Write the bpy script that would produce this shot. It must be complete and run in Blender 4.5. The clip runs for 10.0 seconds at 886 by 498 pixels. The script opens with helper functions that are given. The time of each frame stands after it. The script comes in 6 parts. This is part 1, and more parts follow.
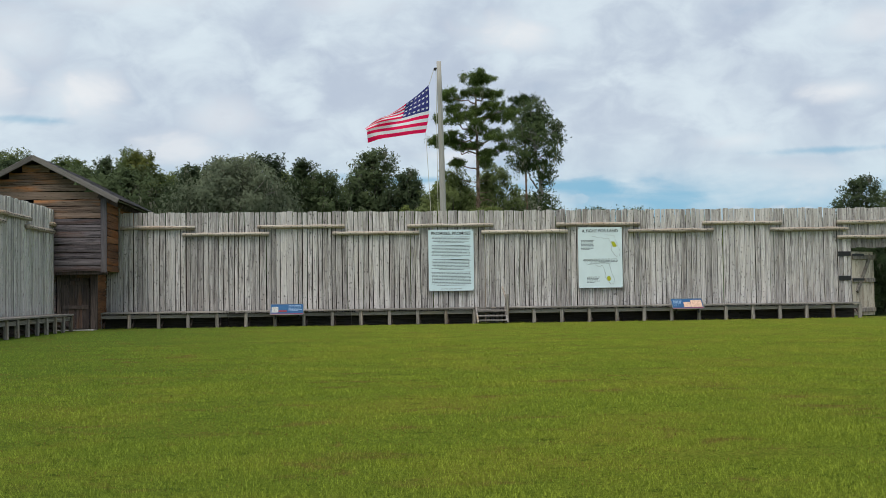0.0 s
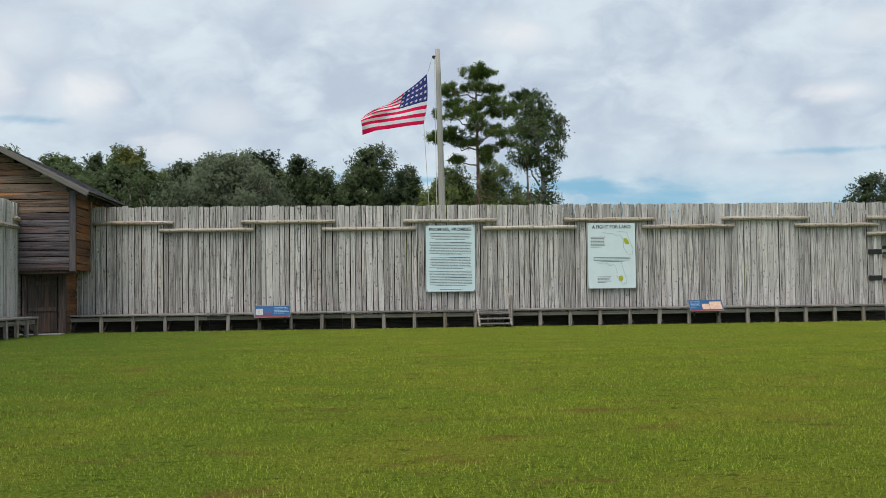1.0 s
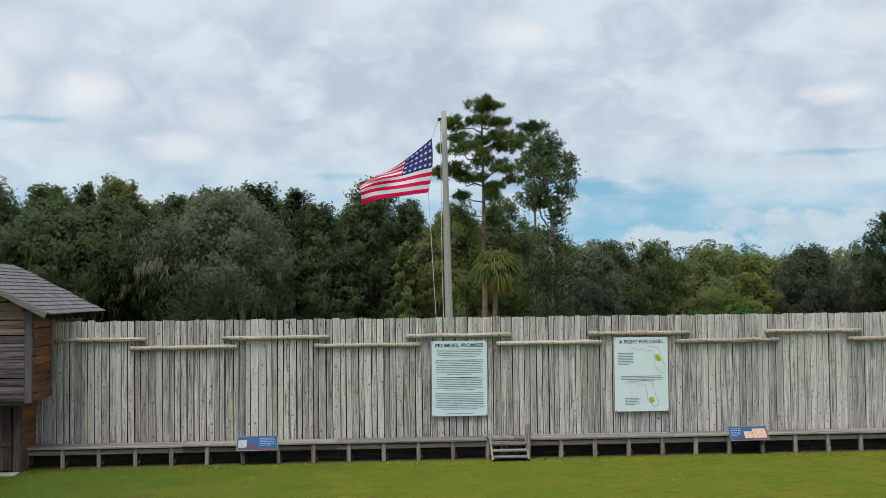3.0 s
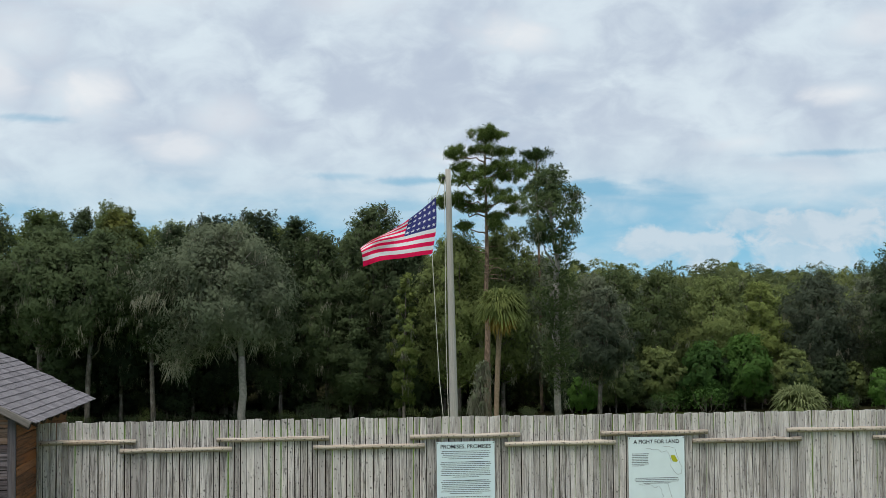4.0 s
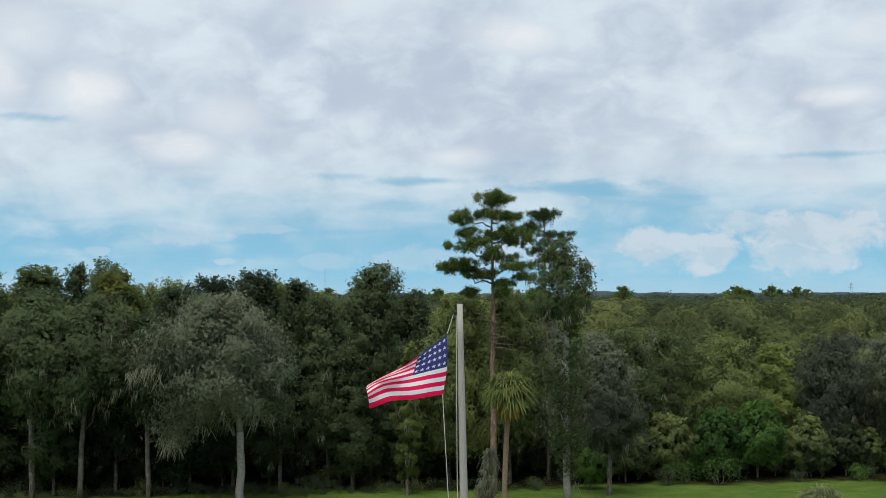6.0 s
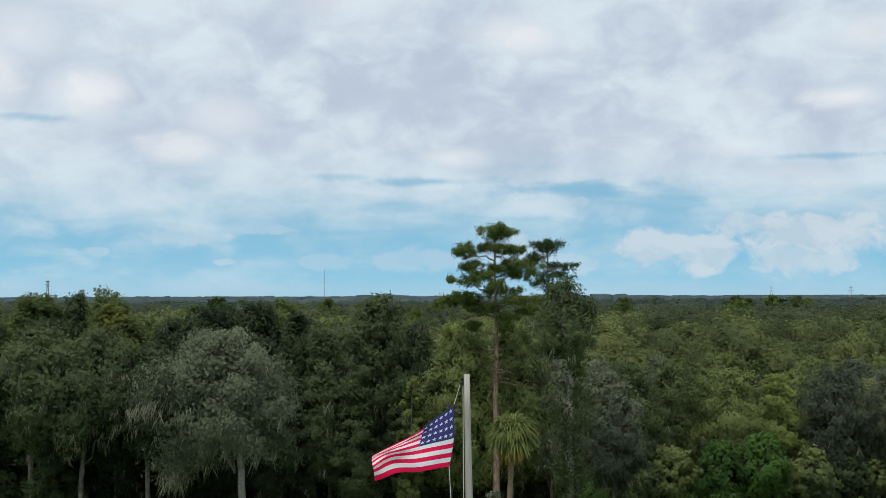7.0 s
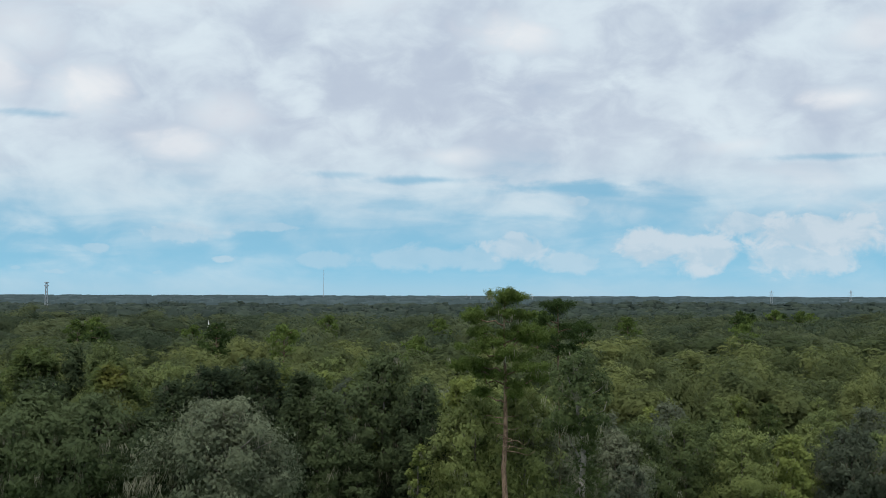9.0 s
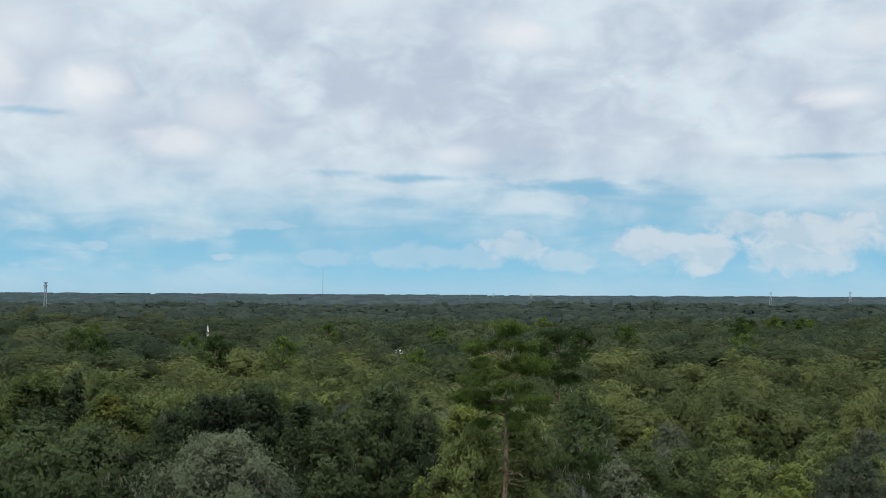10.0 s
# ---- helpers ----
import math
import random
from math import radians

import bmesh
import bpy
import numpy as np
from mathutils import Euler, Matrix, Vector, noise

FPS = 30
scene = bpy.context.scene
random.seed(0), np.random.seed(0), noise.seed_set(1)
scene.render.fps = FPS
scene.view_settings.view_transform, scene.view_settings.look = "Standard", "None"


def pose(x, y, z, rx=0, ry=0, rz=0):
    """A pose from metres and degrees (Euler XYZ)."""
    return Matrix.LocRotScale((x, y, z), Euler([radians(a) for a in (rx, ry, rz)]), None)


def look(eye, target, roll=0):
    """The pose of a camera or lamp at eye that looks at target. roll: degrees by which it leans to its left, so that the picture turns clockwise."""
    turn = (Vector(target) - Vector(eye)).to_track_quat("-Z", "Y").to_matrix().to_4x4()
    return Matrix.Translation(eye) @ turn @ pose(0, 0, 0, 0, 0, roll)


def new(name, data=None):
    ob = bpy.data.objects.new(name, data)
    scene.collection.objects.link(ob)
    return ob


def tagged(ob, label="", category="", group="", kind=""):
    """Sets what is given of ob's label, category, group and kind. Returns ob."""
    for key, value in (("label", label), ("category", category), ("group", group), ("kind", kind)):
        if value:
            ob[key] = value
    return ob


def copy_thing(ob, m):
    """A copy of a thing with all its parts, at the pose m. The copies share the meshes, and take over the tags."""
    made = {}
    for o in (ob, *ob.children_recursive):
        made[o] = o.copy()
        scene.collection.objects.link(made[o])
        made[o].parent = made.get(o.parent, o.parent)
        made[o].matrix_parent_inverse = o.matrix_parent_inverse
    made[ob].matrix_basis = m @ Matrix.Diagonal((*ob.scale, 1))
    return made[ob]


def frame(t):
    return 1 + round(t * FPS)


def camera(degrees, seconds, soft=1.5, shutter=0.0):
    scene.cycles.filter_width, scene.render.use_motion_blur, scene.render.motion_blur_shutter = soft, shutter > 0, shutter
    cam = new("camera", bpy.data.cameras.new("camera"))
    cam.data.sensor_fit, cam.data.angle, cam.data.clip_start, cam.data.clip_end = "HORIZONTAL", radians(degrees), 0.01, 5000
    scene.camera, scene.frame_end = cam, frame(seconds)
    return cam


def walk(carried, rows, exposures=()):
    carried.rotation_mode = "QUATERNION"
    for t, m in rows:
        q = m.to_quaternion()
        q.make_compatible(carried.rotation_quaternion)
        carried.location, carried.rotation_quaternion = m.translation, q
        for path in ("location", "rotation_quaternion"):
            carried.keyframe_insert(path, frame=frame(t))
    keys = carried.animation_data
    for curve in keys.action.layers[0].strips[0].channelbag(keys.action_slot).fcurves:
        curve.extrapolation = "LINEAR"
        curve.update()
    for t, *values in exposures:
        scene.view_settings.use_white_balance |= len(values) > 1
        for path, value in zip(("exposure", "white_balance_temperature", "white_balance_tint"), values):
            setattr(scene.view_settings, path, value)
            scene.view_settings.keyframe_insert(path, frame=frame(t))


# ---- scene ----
cam = camera(42.4, 10.0, soft=0.5)
PATH = [
    (0, (-2.445, -35.930, 0.916), (-2.2834, -33.9384, 0.9954), -0.78),
    (0.5, (-2.307, -34.522, 0.973), (-2.1440, -32.5301, 1.0523), -0.76),
    (1, (-2.211, -33.232, 0.942), (-2.0482, -31.2404, 1.0216), -0.75),
    (1.5, (-2.134, -32.106, 1.230), (-1.9718, -30.1138, 1.3103), -0.72),
    (2, (-2.077, -31.141, 2.016), (-1.9159, -29.1488, 2.0964), -0.68),
    (2.5, (-2.044, -30.287, 3.005), (-1.8837, -28.2952, 3.0861), -0.63),
    (3, (-2.033, -29.522, 4.147), (-1.8735, -27.5297, 4.2269), -0.58),
    (4.5, (-2.070, -27.596, 7.806), (-1.9103, -25.6041, 7.8866), -0.39),
    (5, (-2.120, -26.984, 9.086), (-1.9592, -24.9925, 9.1667), -0.34),
    (5.5, (-2.176, -26.255, 10.340), (-2.0155, -24.2629, 10.4206), -0.29),
    (7, (-2.461, -25.226, 13.952), (-2.2995, -23.2345, 14.0343), -0.17),
    (7.5, (-2.579, -24.727, 15.134), (-2.4168, -22.7355, 15.2165), -0.09),
    (8, (-2.714, -23.977, 16.242), (-2.5526, -21.9848, 16.3238), -0.00),
    (8.5, (-2.828, -23.398, 17.480), (-2.6663, -21.4059, 17.5613), 0.10),
    (9, (-2.915, -23.071, 18.683), (-2.7525, -21.0797, 18.7625), 0.19),
    (9.5, (-2.980, -22.935, 19.863), (-2.8163, -20.9430, 19.9411), 0.27),
    (10, (-3.030, -22.837, 21.003), (-2.8661, -20.8454, 21.0797), 0.33),
]
walk(cam, [(t, look(eye, target, roll)) for t, eye, target, roll in PATH])

# ---------------------------------------------------------------- world and light
SUN_ELEV, SUN_AZ = 66.0, 205.0          # degrees; azimuth clockwise from +y


class Nodes:
    """A short way to write shader arithmetic."""

    def __init__(self, tree):
        self.t = tree

    def put(self, socket, value):
        if hasattr(value, "is_linked"):
            self.t.links.new(value, socket)
        else:
            socket.default_value = value

    def m(self, op, a, b=0.0, c=0.0, clamp=False):
        n = self.t.nodes.new("ShaderNodeMath")
        n.operation, n.use_clamp = op, clamp
        for s, v in zip(n.inputs, (a, b, c)):
            self.put(s, v)
        return n.outputs[0]

    def v(self, op, a, b=(0, 0, 0)):
        n = self.t.nodes.new("ShaderNodeVectorMath")
        n.operation = op
        self.put(n.inputs[0], a)
        self.put(n.inputs[1], b)
        return n.outputs["Value"] if op in ("LENGTH", "DISTANCE", "DOT_PRODUCT") else n.outputs[0]

    def xyz(self, x, y, z):
        n = self.t.nodes.new("ShaderNodeCombineXYZ")
        for s, v in zip(n.inputs, (x, y, z)):
            self.put(s, v)
        return n.outputs[0]

    def split(self, v):
        n = self.t.nodes.new("ShaderNodeSeparateXYZ")
        self.put(n.inputs[0], v)
        return n.outputs

    def noise(self, v, scale, detail=4.0, rough=0.55, distort=0.0):
        n = self.t.nodes.new("ShaderNodeTexNoise")
        self.put(n.inputs["Vector"], v)
        n.inputs["Scale"].default_value, n.inputs["Detail"].default_value = scale, detail
        n.inputs["Roughness"].default_value, n.inputs["Distortion"].default_value = rough, distort
        return n.outputs["Fac"]

    def ramp(self, v, lo, hi, a=0.0, b=1.0):
        n = self.t.nodes.new("ShaderNodeMapRange")
        n.interpolation_type = "SMOOTHSTEP"
        for s, x in zip(n.inputs, (v, lo, hi, a, b)):
            self.put(s, x)
        return n.outputs[0]

    def mix(self, f, a, b, blend="MIX"):
        n = self.t.nodes.new("ShaderNodeMix")
        n.data_type, n.blend_type = "RGBA", blend
        self.put(n.inputs[0], f)
        for s, x in ((n.inputs[6], a), (n.inputs[7], b)):
            self.put(s, (*x, 1.0) if isinstance(x, tuple) and len(x) == 3 else x)
        return n.outputs[2]


# the sky's features: azimuth, elevation, half width, half height, strength
THIN = [
    (-0.225, 0.168, 0.037, 0.0272, 0.8), (-0.295, 0.186, 0.03, 0.0346, 0.6), (-0.144, 0.127, 0.042, 0.0168, 0.6), (-0.109, 0.153, 0.04, 0.0223, 0.4),
    (0.148, 0.223, 0.052, 0.0228, 0.7), (0.089, 0.12, 0.032, 0.0109, 0.5), (0.423, 0.163, 0.037, 0.0119, 0.7), (0.445, 0.213, 0.049, 0.0168, 0.45),
    (-0.277, 0.213, 0.049, 0.0297, 0.35), (0.336, 0.127, 0.04, 0.0099, 0.35), (-0.183, 0.25, 0.099, 0.0198, 0.3), (-0, 0.25, 0.059, 0.0198, 0.3),
    (0.381, 0.087, 0.079, 0.0198, 0.35)]
THICK = [
    (0.039, 0.176, 0.139, 0.0445, 0.75), (0.188, 0.186, 0.129, 0.0371, 0.55), (-0.069, 0.23, 0.119, 0.0346, 0.25), (-0.297, 0.109, 0.035, 0.0139, 0.7),
    (0.237, 0.141, 0.148, 0.0238, 0.5), (0.312, 0.23, 0.129, 0.0346, 0.3), (-0.277, 0.059, 0.035, 0.0099, 0.5), (-0.03, 0.126, 0.099, 0.0198, 0.35),
    (0.455, 0.111, 0.059, 0.0124, 0.5)]
GAPS = [
    (0.069, 0.1, 0.069, 0.0054, 0.7), (0.193, 0.093, 0.074, 0.0084, 0.85), (0.411, 0.115, 0.074, 0.0049, 0.6), (-0.01, 0.104, 0.045, 0.0049, 0.45),
    (-0.267, 0.042, 0.094, 0.0238, 0.85), (-0.084, 0.044, 0.037, 0.0178, 0.85), (-0.183, 0.026, 0.148, 0.0158, 0.6), (0.039, 0.078, 0.04, 0.0079, 0.4),
    (0.163, 0.068, 0.074, 0.0099, 0.5), (0.277, 0.076, 0.04, 0.0099, 0.55), (0.01, 0.042, 0.054, 0.0198, 0.35), (0.213, 0.059, 0.04, 0.0148, 0.55),
    (-0.262, 0.147, 0.054, 0.0059, 0.55), (0.455, 0.027, 0.03, 0.0124, 0.4)]
CUMULUS = [
    (-0.215, 0.038, 0.015, 0.0059, 0.5), (-0.245, 0.018, 0.012, 0.003, 0.5), (-0.277, 0.021, 0.007, 0.003, 0.4), (-0.109, 0.03, 0.011, 0.004, 0.6),
    (-0.163, 0.018, 0.007, 0.003, 0.4), (-0.144, 0.052, 0.049, 0.0099, 0.6), (-0.074, 0.058, 0.045, 0.0054, 0.5), (0.148, 0.041, 0.04, 0.0168, 0.75),
    (0.262, 0.04, 0.044, 0.0228, 0.9), (0.309, 0.034, 0.042, 0.0218, 0.9), (0.339, 0.061, 0.04, 0.0139, 0.8), (0.401, 0.052, 0.084, 0.0247, 0.92),
    (0.386, 0.031, 0.064, 0.0198, 0.8), (0.455, 0.059, 0.049, 0.0297, 0.7), (0.2, 0.081, 0.013, 0.0059, 0.6), (0.059, 0.032, 0.049, 0.0139, 0.45),
    (-0.02, 0.03, 0.04, 0.0099, 0.4), (0.104, 0.031, 0.049, 0.0129, 0.45), (0.193, 0.028, 0.045, 0.0119, 0.6)]
SKY_GAIN = (0.155, 0.208, 0.172)


def build_world():
    world = bpy.data.worlds.new("overcast_sky")
    scene.world = world
    world.use_nodes = True
    t = world.node_tree
    t.nodes.clear()
    N = Nodes(t)
    sky = t.nodes.new("ShaderNodeTexSky")
    sky.sky_type, sky.sun_disc = "NISHITA", False
    sky.sun_elevation, sky.sun_rotation = radians(SUN_ELEV), radians(SUN_AZ)
    sky.air_density, sky.dust_density, sky.ozone_density = 1.0, 0.6, 1.4
    way = t.nodes.new("ShaderNodeTexCoord").outputs["Generated"]
    x, y, z = N.split(way)
    el = N.m("MAXIMUM", z, 0.0)
    az = N.m("ARCTAN2", x, y)
    # the clear part: the blue a little above the horizon
    lift = N.v("NORMALIZE", N.xyz(x, y, N.m("ADD", el, 0.30)))
    t.links.new(lift, sky.inputs["Vector"])
    # billows and wisps, somewhat wider than high
    spot = N.xyz(az, el, 0.0)
    billow = N.noise(N.v("MULTIPLY", spot, (7.0, 11.0, 1.0)), 1.0, 5.0, 0.52, 0.3)
    fine = N.noise(N.v("MULTIPLY", spot, (19.0, 31.0, 1.0)), 1.0, 5.0, 0.55, 0.4)
    streak = N.noise(N.v("MULTIPLY", spot, (9.0, 42.0, 1.0)), 1.0, 5.0, 0.52, 0.5)
    heap = N.noise(N.v("MULTIPLY", spot, (38.0, 52.0, 1.0)), 1.0, 6.0, 0.58, 0.3)
    soft_edge = N.m("MULTIPLY", N.m("SUBTRACT", N.m("ADD", N.m("MULTIPLY", billow, 0.35), N.m("MULTIPLY", fine, 0.65)), 0.5), 3.6)
    thin_edge = N.m("MULTIPLY", N.m("SUBTRACT", N.m("ADD", N.m("MULTIPLY", streak, 0.5), N.m("MULTIPLY", fine, 0.5)), 0.5), 3.6)
    heap_edge = N.m("MULTIPLY", N.m("SUBTRACT", heap, 0.5), 1.8)

    def blob(a, e, w, h, edge, inner):
        n = t.nodes.new("ShaderNodeVectorMath")
        n.operation = "MULTIPLY_ADD"
        t.links.new(spot, n.inputs[0])
        n.inputs[1].default_value, n.inputs[2].default_value = (1 / w, 1 / h, 0), (-a / w, -e / h, 0)
        return N.ramp(N.m("ADD", N.v("LENGTH", n.outputs[0]), edge), 1.0, inner)

    # how much cloud: a closed deck above, thin streaks lower down, haze at the horizon
    mask = N.ramp(N.m("ADD", N.m("ADD", N.m("MULTIPLY", billow, 0.4), N.m("ADD", N.m("MULTIPLY", streak, 0.35), N.m("MULTIPLY", fine, 0.25))), N.ramp(el, 0.03, 0.14, -0.05, 0.30)), 0.36, 0.74)
    for a, e, w, h, part_of in GAPS:
        mask = N.m("MULTIPLY", mask, N.m("MULTIPLY_ADD", blob(a, e, w, h, thin_edge, 0.1), -part_of, 1.0))
    # how bright it is
    tone = N.m("ADD", N.m("MULTIPLY", billow, 0.55), N.m("MULTIPLY", fine, 0.45))
    tone = N.ramp(tone, 0.34, 0.64)
    for a, e, w, h, part_of in THICK:
        tone = N.m("MULTIPLY", tone, N.m("MULTIPLY_ADD", blob(a, e, w, h, soft_edge, 0.0), -part_of, 1.0))
    colour = N.mix(tone, (0.505, 0.575, 0.690), (0.715, 0.810, 0.875))
    colour = N.mix(N.ramp(el, 0.15, 0.06, 0.0, 0.7), colour, (0.585, 0.725, 0.805))
    glow = 0.0
    for a, e, w, h, part_of in THIN:
        glow = N.m("MAXIMUM", glow, N.m("MULTIPLY", blob(a, e, w, h, soft_edge, 0.0), part_of))
    colour = N.mix(glow, colour, (0.90, 0.91, 0.92))
    # cumulus heaps low over the horizon
    heaped = 0.0
    for a, e, w, h, part_of in CUMULUS:
        heaped = N.m("MAXIMUM", heaped, N.m("MULTIPLY", blob(a, e, w, h, heap_edge, 0.5), part_of))
    colour = N.mix(N.m("MULTIPLY", heaped, 0.85), colour, N.mix(N.ramp(heap, 0.40, 0.60), (0.745, 0.76, 0.79), (0.58, 0.65, 0.72)))
    mask = N.m("MAXIMUM", mask, N.m("MULTIPLY", heaped, 0.80))
    blue = N.mix(1.0, sky.outputs[0], SKY_GAIN, "MULTIPLY")
    final = N.mix(N.m("MULTIPLY", mask, 0.95), blue, colour)
    final = N.mix(N.ramp(el, 0.022, 0.0, 0.0, 0.65), final, (0.40, 0.60, 0.73))
    bg = t.nodes.new("ShaderNodeBackground")
    t.links.new(final, bg.inputs[0])
    bg.inputs[1].default_value = 1.0
    out = t.nodes.new("ShaderNodeOutputWorld")
    t.links.new(bg.outputs[0], out.inputs[0])


build_world()

sun = new("sun", bpy.data.lights.new("sun", "SUN"))
sun.data.energy, sun.data.angle, sun.data.color = 3.1, radians(38), (1.0, 0.96, 0.90)
a, e = radians(SUN_AZ), radians(SUN_ELEV)
sun.matrix_world = look((0, 0, 60), (-math.sin(a) * math.cos(e) * 50, -math.cos(a) * math.cos(e) * 50, 60 - math.sin(e) * 50))


# ---------------------------------------------------------------- materials
def material(name, build, rough=0.85, spec=0.25):
    mat = bpy.data.materials.new(name)
    mat.use_nodes = True
    t = mat.node_tree
    bsdf = t.nodes["Principled BSDF"]
    bsdf.inputs["Roughness"].default_value = rough
    bsdf.inputs["Specular IOR Level"].default_value = spec
    N = Nodes(t)
    colour, height, depth = build(N, t)
    N.put(bsdf.inputs["Base Color"], (*colour, 1.0) if isinstance(colour, tuple) else colour)
    if height is not None:
        b = t.nodes.new("ShaderNodeBump")
        b.inputs["Strength"].default_value, b.inputs["Distance"].default_value = 0.8, depth
        t.links.new(height, b.inputs["Height"])
        t.links.new(b.outputs[0], bsdf.inputs["Normal"])
    return mat


def place(t, space="Object"):
    return t.nodes.new("ShaderNodeTexCoord").outputs[space]


def wood(name, pale, dark, warm, axis, warm_part=0.25, knots=0.5, edges=0.0, across=1.0, uneven=0.5):
    """Weathered timber with grain along one local axis, a shade of its own for every piece, knots and streaks."""
    def build(N, t):
        info = t.nodes.new("ShaderNodeObjectInfo").outputs["Random"]
        isl = t.nodes.new("ShaderNodeNewGeometry").outputs["Random Per Island"]
        own = N.m("FRACT", N.m("ADD", info, N.m("MULTIPLY", isl, 0.77)))
        p = N.v("ADD", N.v("MULTIPLY", place(t), (across, 1.0, 1.0)), N.xyz(N.m("MULTIPLY", own, 37.0), N.m("MULTIPLY", own, 91.0), N.m("MULTIPLY", own, 53.0)))
        long = {"x": (0.6, 14.0, 14.0), "y": (14.0, 0.6, 14.0), "z": (14.0, 14.0, 0.6)}[axis]
        grain = N.noise(N.v("MULTIPLY", p, tuple(2.2 * c for c in long)), 1.0, 8.0, 0.72, 0.8)
        flow = N.noise(N.v("MULTIPLY", p, tuple(0.3 * c if c > 1 else 0.5 for c in long)), 1.0, 4.0, 0.6, 0.4)
        c = N.mix(N.ramp(grain, 0.36, 0.60), dark, pale)
        c = N.mix(N.m("MULTIPLY", N.ramp(flow, 0.48, 0.72), warm_part), c, warm)
        c = N.mix(N.ramp(own, 0.0, 1.0, uneven, 0.0), c, dark)
        c = N.mix(N.ramp(N.m("FRACT", N.m("MULTIPLY", own, 7.31)), 0.45, 1.0, 0.0, 0.5), c, pale)
        spot = 0.0
        for size, at in ((1.0, 0.0), (1.7, 3.7)):
            knot = t.nodes.new("ShaderNodeTexVoronoi")
            knot.inputs["Scale"].default_value = size
            skew = N.v("ADD", N.v("MULTIPLY", p, {"x": (5.0, 8.0, 8.0), "y": (8.0, 5.0, 8.0), "z": (8.0, 8.0, 5.0)}[axis]), (at, at, at))
            t.links.new(skew, knot.inputs["Vector"])
            spot = N.m("MAXIMUM", spot, N.ramp(knot.outputs["Distance"], 0.10, 0.20, knots, 0.0))
        c = N.mix(spot, c, tuple(0.4 * v for v in dark))
        if edges:
            # paler sapwood along both edges of a plank one unit wide
            sap = N.m("ABSOLUTE", N.split(place(t))[0])
            c = N.mix(N.ramp(N.m("ADD", sap, N.m("MULTIPLY", grain, 0.16)), 0.44, 0.52, 0.0, edges), c, tuple(min(0.75, 1.22 * v) for v in pale))
            # shade below the firing step painted as ragged darkening of the plank feet
            foot_noise = N.noise(N.v("MULTIPLY", place(t, "Generated"), (1.5, 1.5, 1.2)), 2.0, 3.0, 0.6)
            c = N.mix(N.ramp(N.m("ADD", N.split(place(t))[2], N.m("MULTIPLY", foot_noise, 0.7)), 0.95, 0.55, 0.0, 0.6), c, tuple(0.35 * v for v in dark))
        return c, N.m("SUBTRACT", grain, N.m("MULTIPLY", spot, 0.4)), 0.015
    return material(name, build, 0.9, 0.15)


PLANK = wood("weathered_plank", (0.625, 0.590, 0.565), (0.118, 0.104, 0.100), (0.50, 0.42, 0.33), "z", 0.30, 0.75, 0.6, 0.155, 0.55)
RAIL = wood("peeled_log", (0.52, 0.46, 0.385), (0.20, 0.165, 0.135), (0.42, 0.28, 0.17), "x", 0.6, 0.7)
# dark board tone, puts the shade under the firing steps into colour
STEP_SHADE = wood("understep_shade", (0.085, 0.075, 0.068), (0.026, 0.023, 0.021), (0.08, 0.058, 0.04), "x", 0.4, 0.2)
BENCH = wood("bench_timber", (0.33, 0.300, 0.28), (0.085, 0.078, 0.074), (0.36, 0.25, 0.15), "x", 0.5, 0.4)
POST = wood("post_timber", (0.36, 0.32, 0.285), (0.085, 0.078, 0.072), (0.36, 0.24, 0.13), "z", 0.6, 0.4)
SLAB_GREY = wood("grey_slab_siding", (0.185, 0.160, 0.168), (0.034, 0.029, 0.032), (0.20, 0.090, 0.048), "x", 0.45, 0.35)
SLAB_WARM = wood("unweathered_slab_siding", (0.27, 0.195, 0.150), (0.060, 0.038, 0.028), (0.55, 0.20, 0.050), "x", 0.9, 0.35)
SLAB_SIDE = wood("sheltered_side_siding", (0.26, 0.12, 0.055), (0.05, 0.03, 0.022), (0.46, 0.16, 0.04), "y", 0.7, 0.6)
DARK_POST = wood("corner_post_timber", (0.125, 0.095, 0.085), (0.034, 0.027, 0.025), (0.18, 0.085, 0.045), "z", 0.6, 0.3)
SHINGLE = wood("wooden_shingle", (0.22, 0.205, 0.22), (0.085, 0.08, 0.088), (0.20, 0.17, 0.15), "x", 0.3, 0.0)
BARGE = wood("grey_barge_board", (0.19, 0.172, 0.158), (0.06, 0.054, 0.050), (0.18, 0.13, 0.09), "x", 0.4, 0.2)
CORNER = wood("grey_corner_board", (0.17, 0.155, 0.165), (0.045, 0.041, 0.045), (0.18, 0.12, 0.085), "z", 0.4, 0.3)
GATE = wood("gate_board", (0.60, 0.54, 0.45), (0.22, 0.18, 0.145), (0.52, 0.38, 0.24), "z", 0.5, 0.5)
POLE = wood("flagpole_timber", (0.40, 0.385, 0.35), (0.22, 0.205, 0.185), (0.44, 0.38, 0.29), "z", 0.3, 0.1)


def plain(name, colour, rough=0.6, spec=0.3, grit=0.12, scale=30.0, metal=0.0):
    def build(N, t):
        g = N.noise(place(t), scale, 4.0, 0.6)
        return N.mix(N.ramp(g, 0.35, 0.65, 0.0, grit * 2), colour, tuple(0.55 * c for c in colour)), g, 0.001
    mat = material(name, build, rough, spec)
    mat.node_tree.nodes["Principled BSDF"].inputs["Metallic"].default_value = metal
    return mat


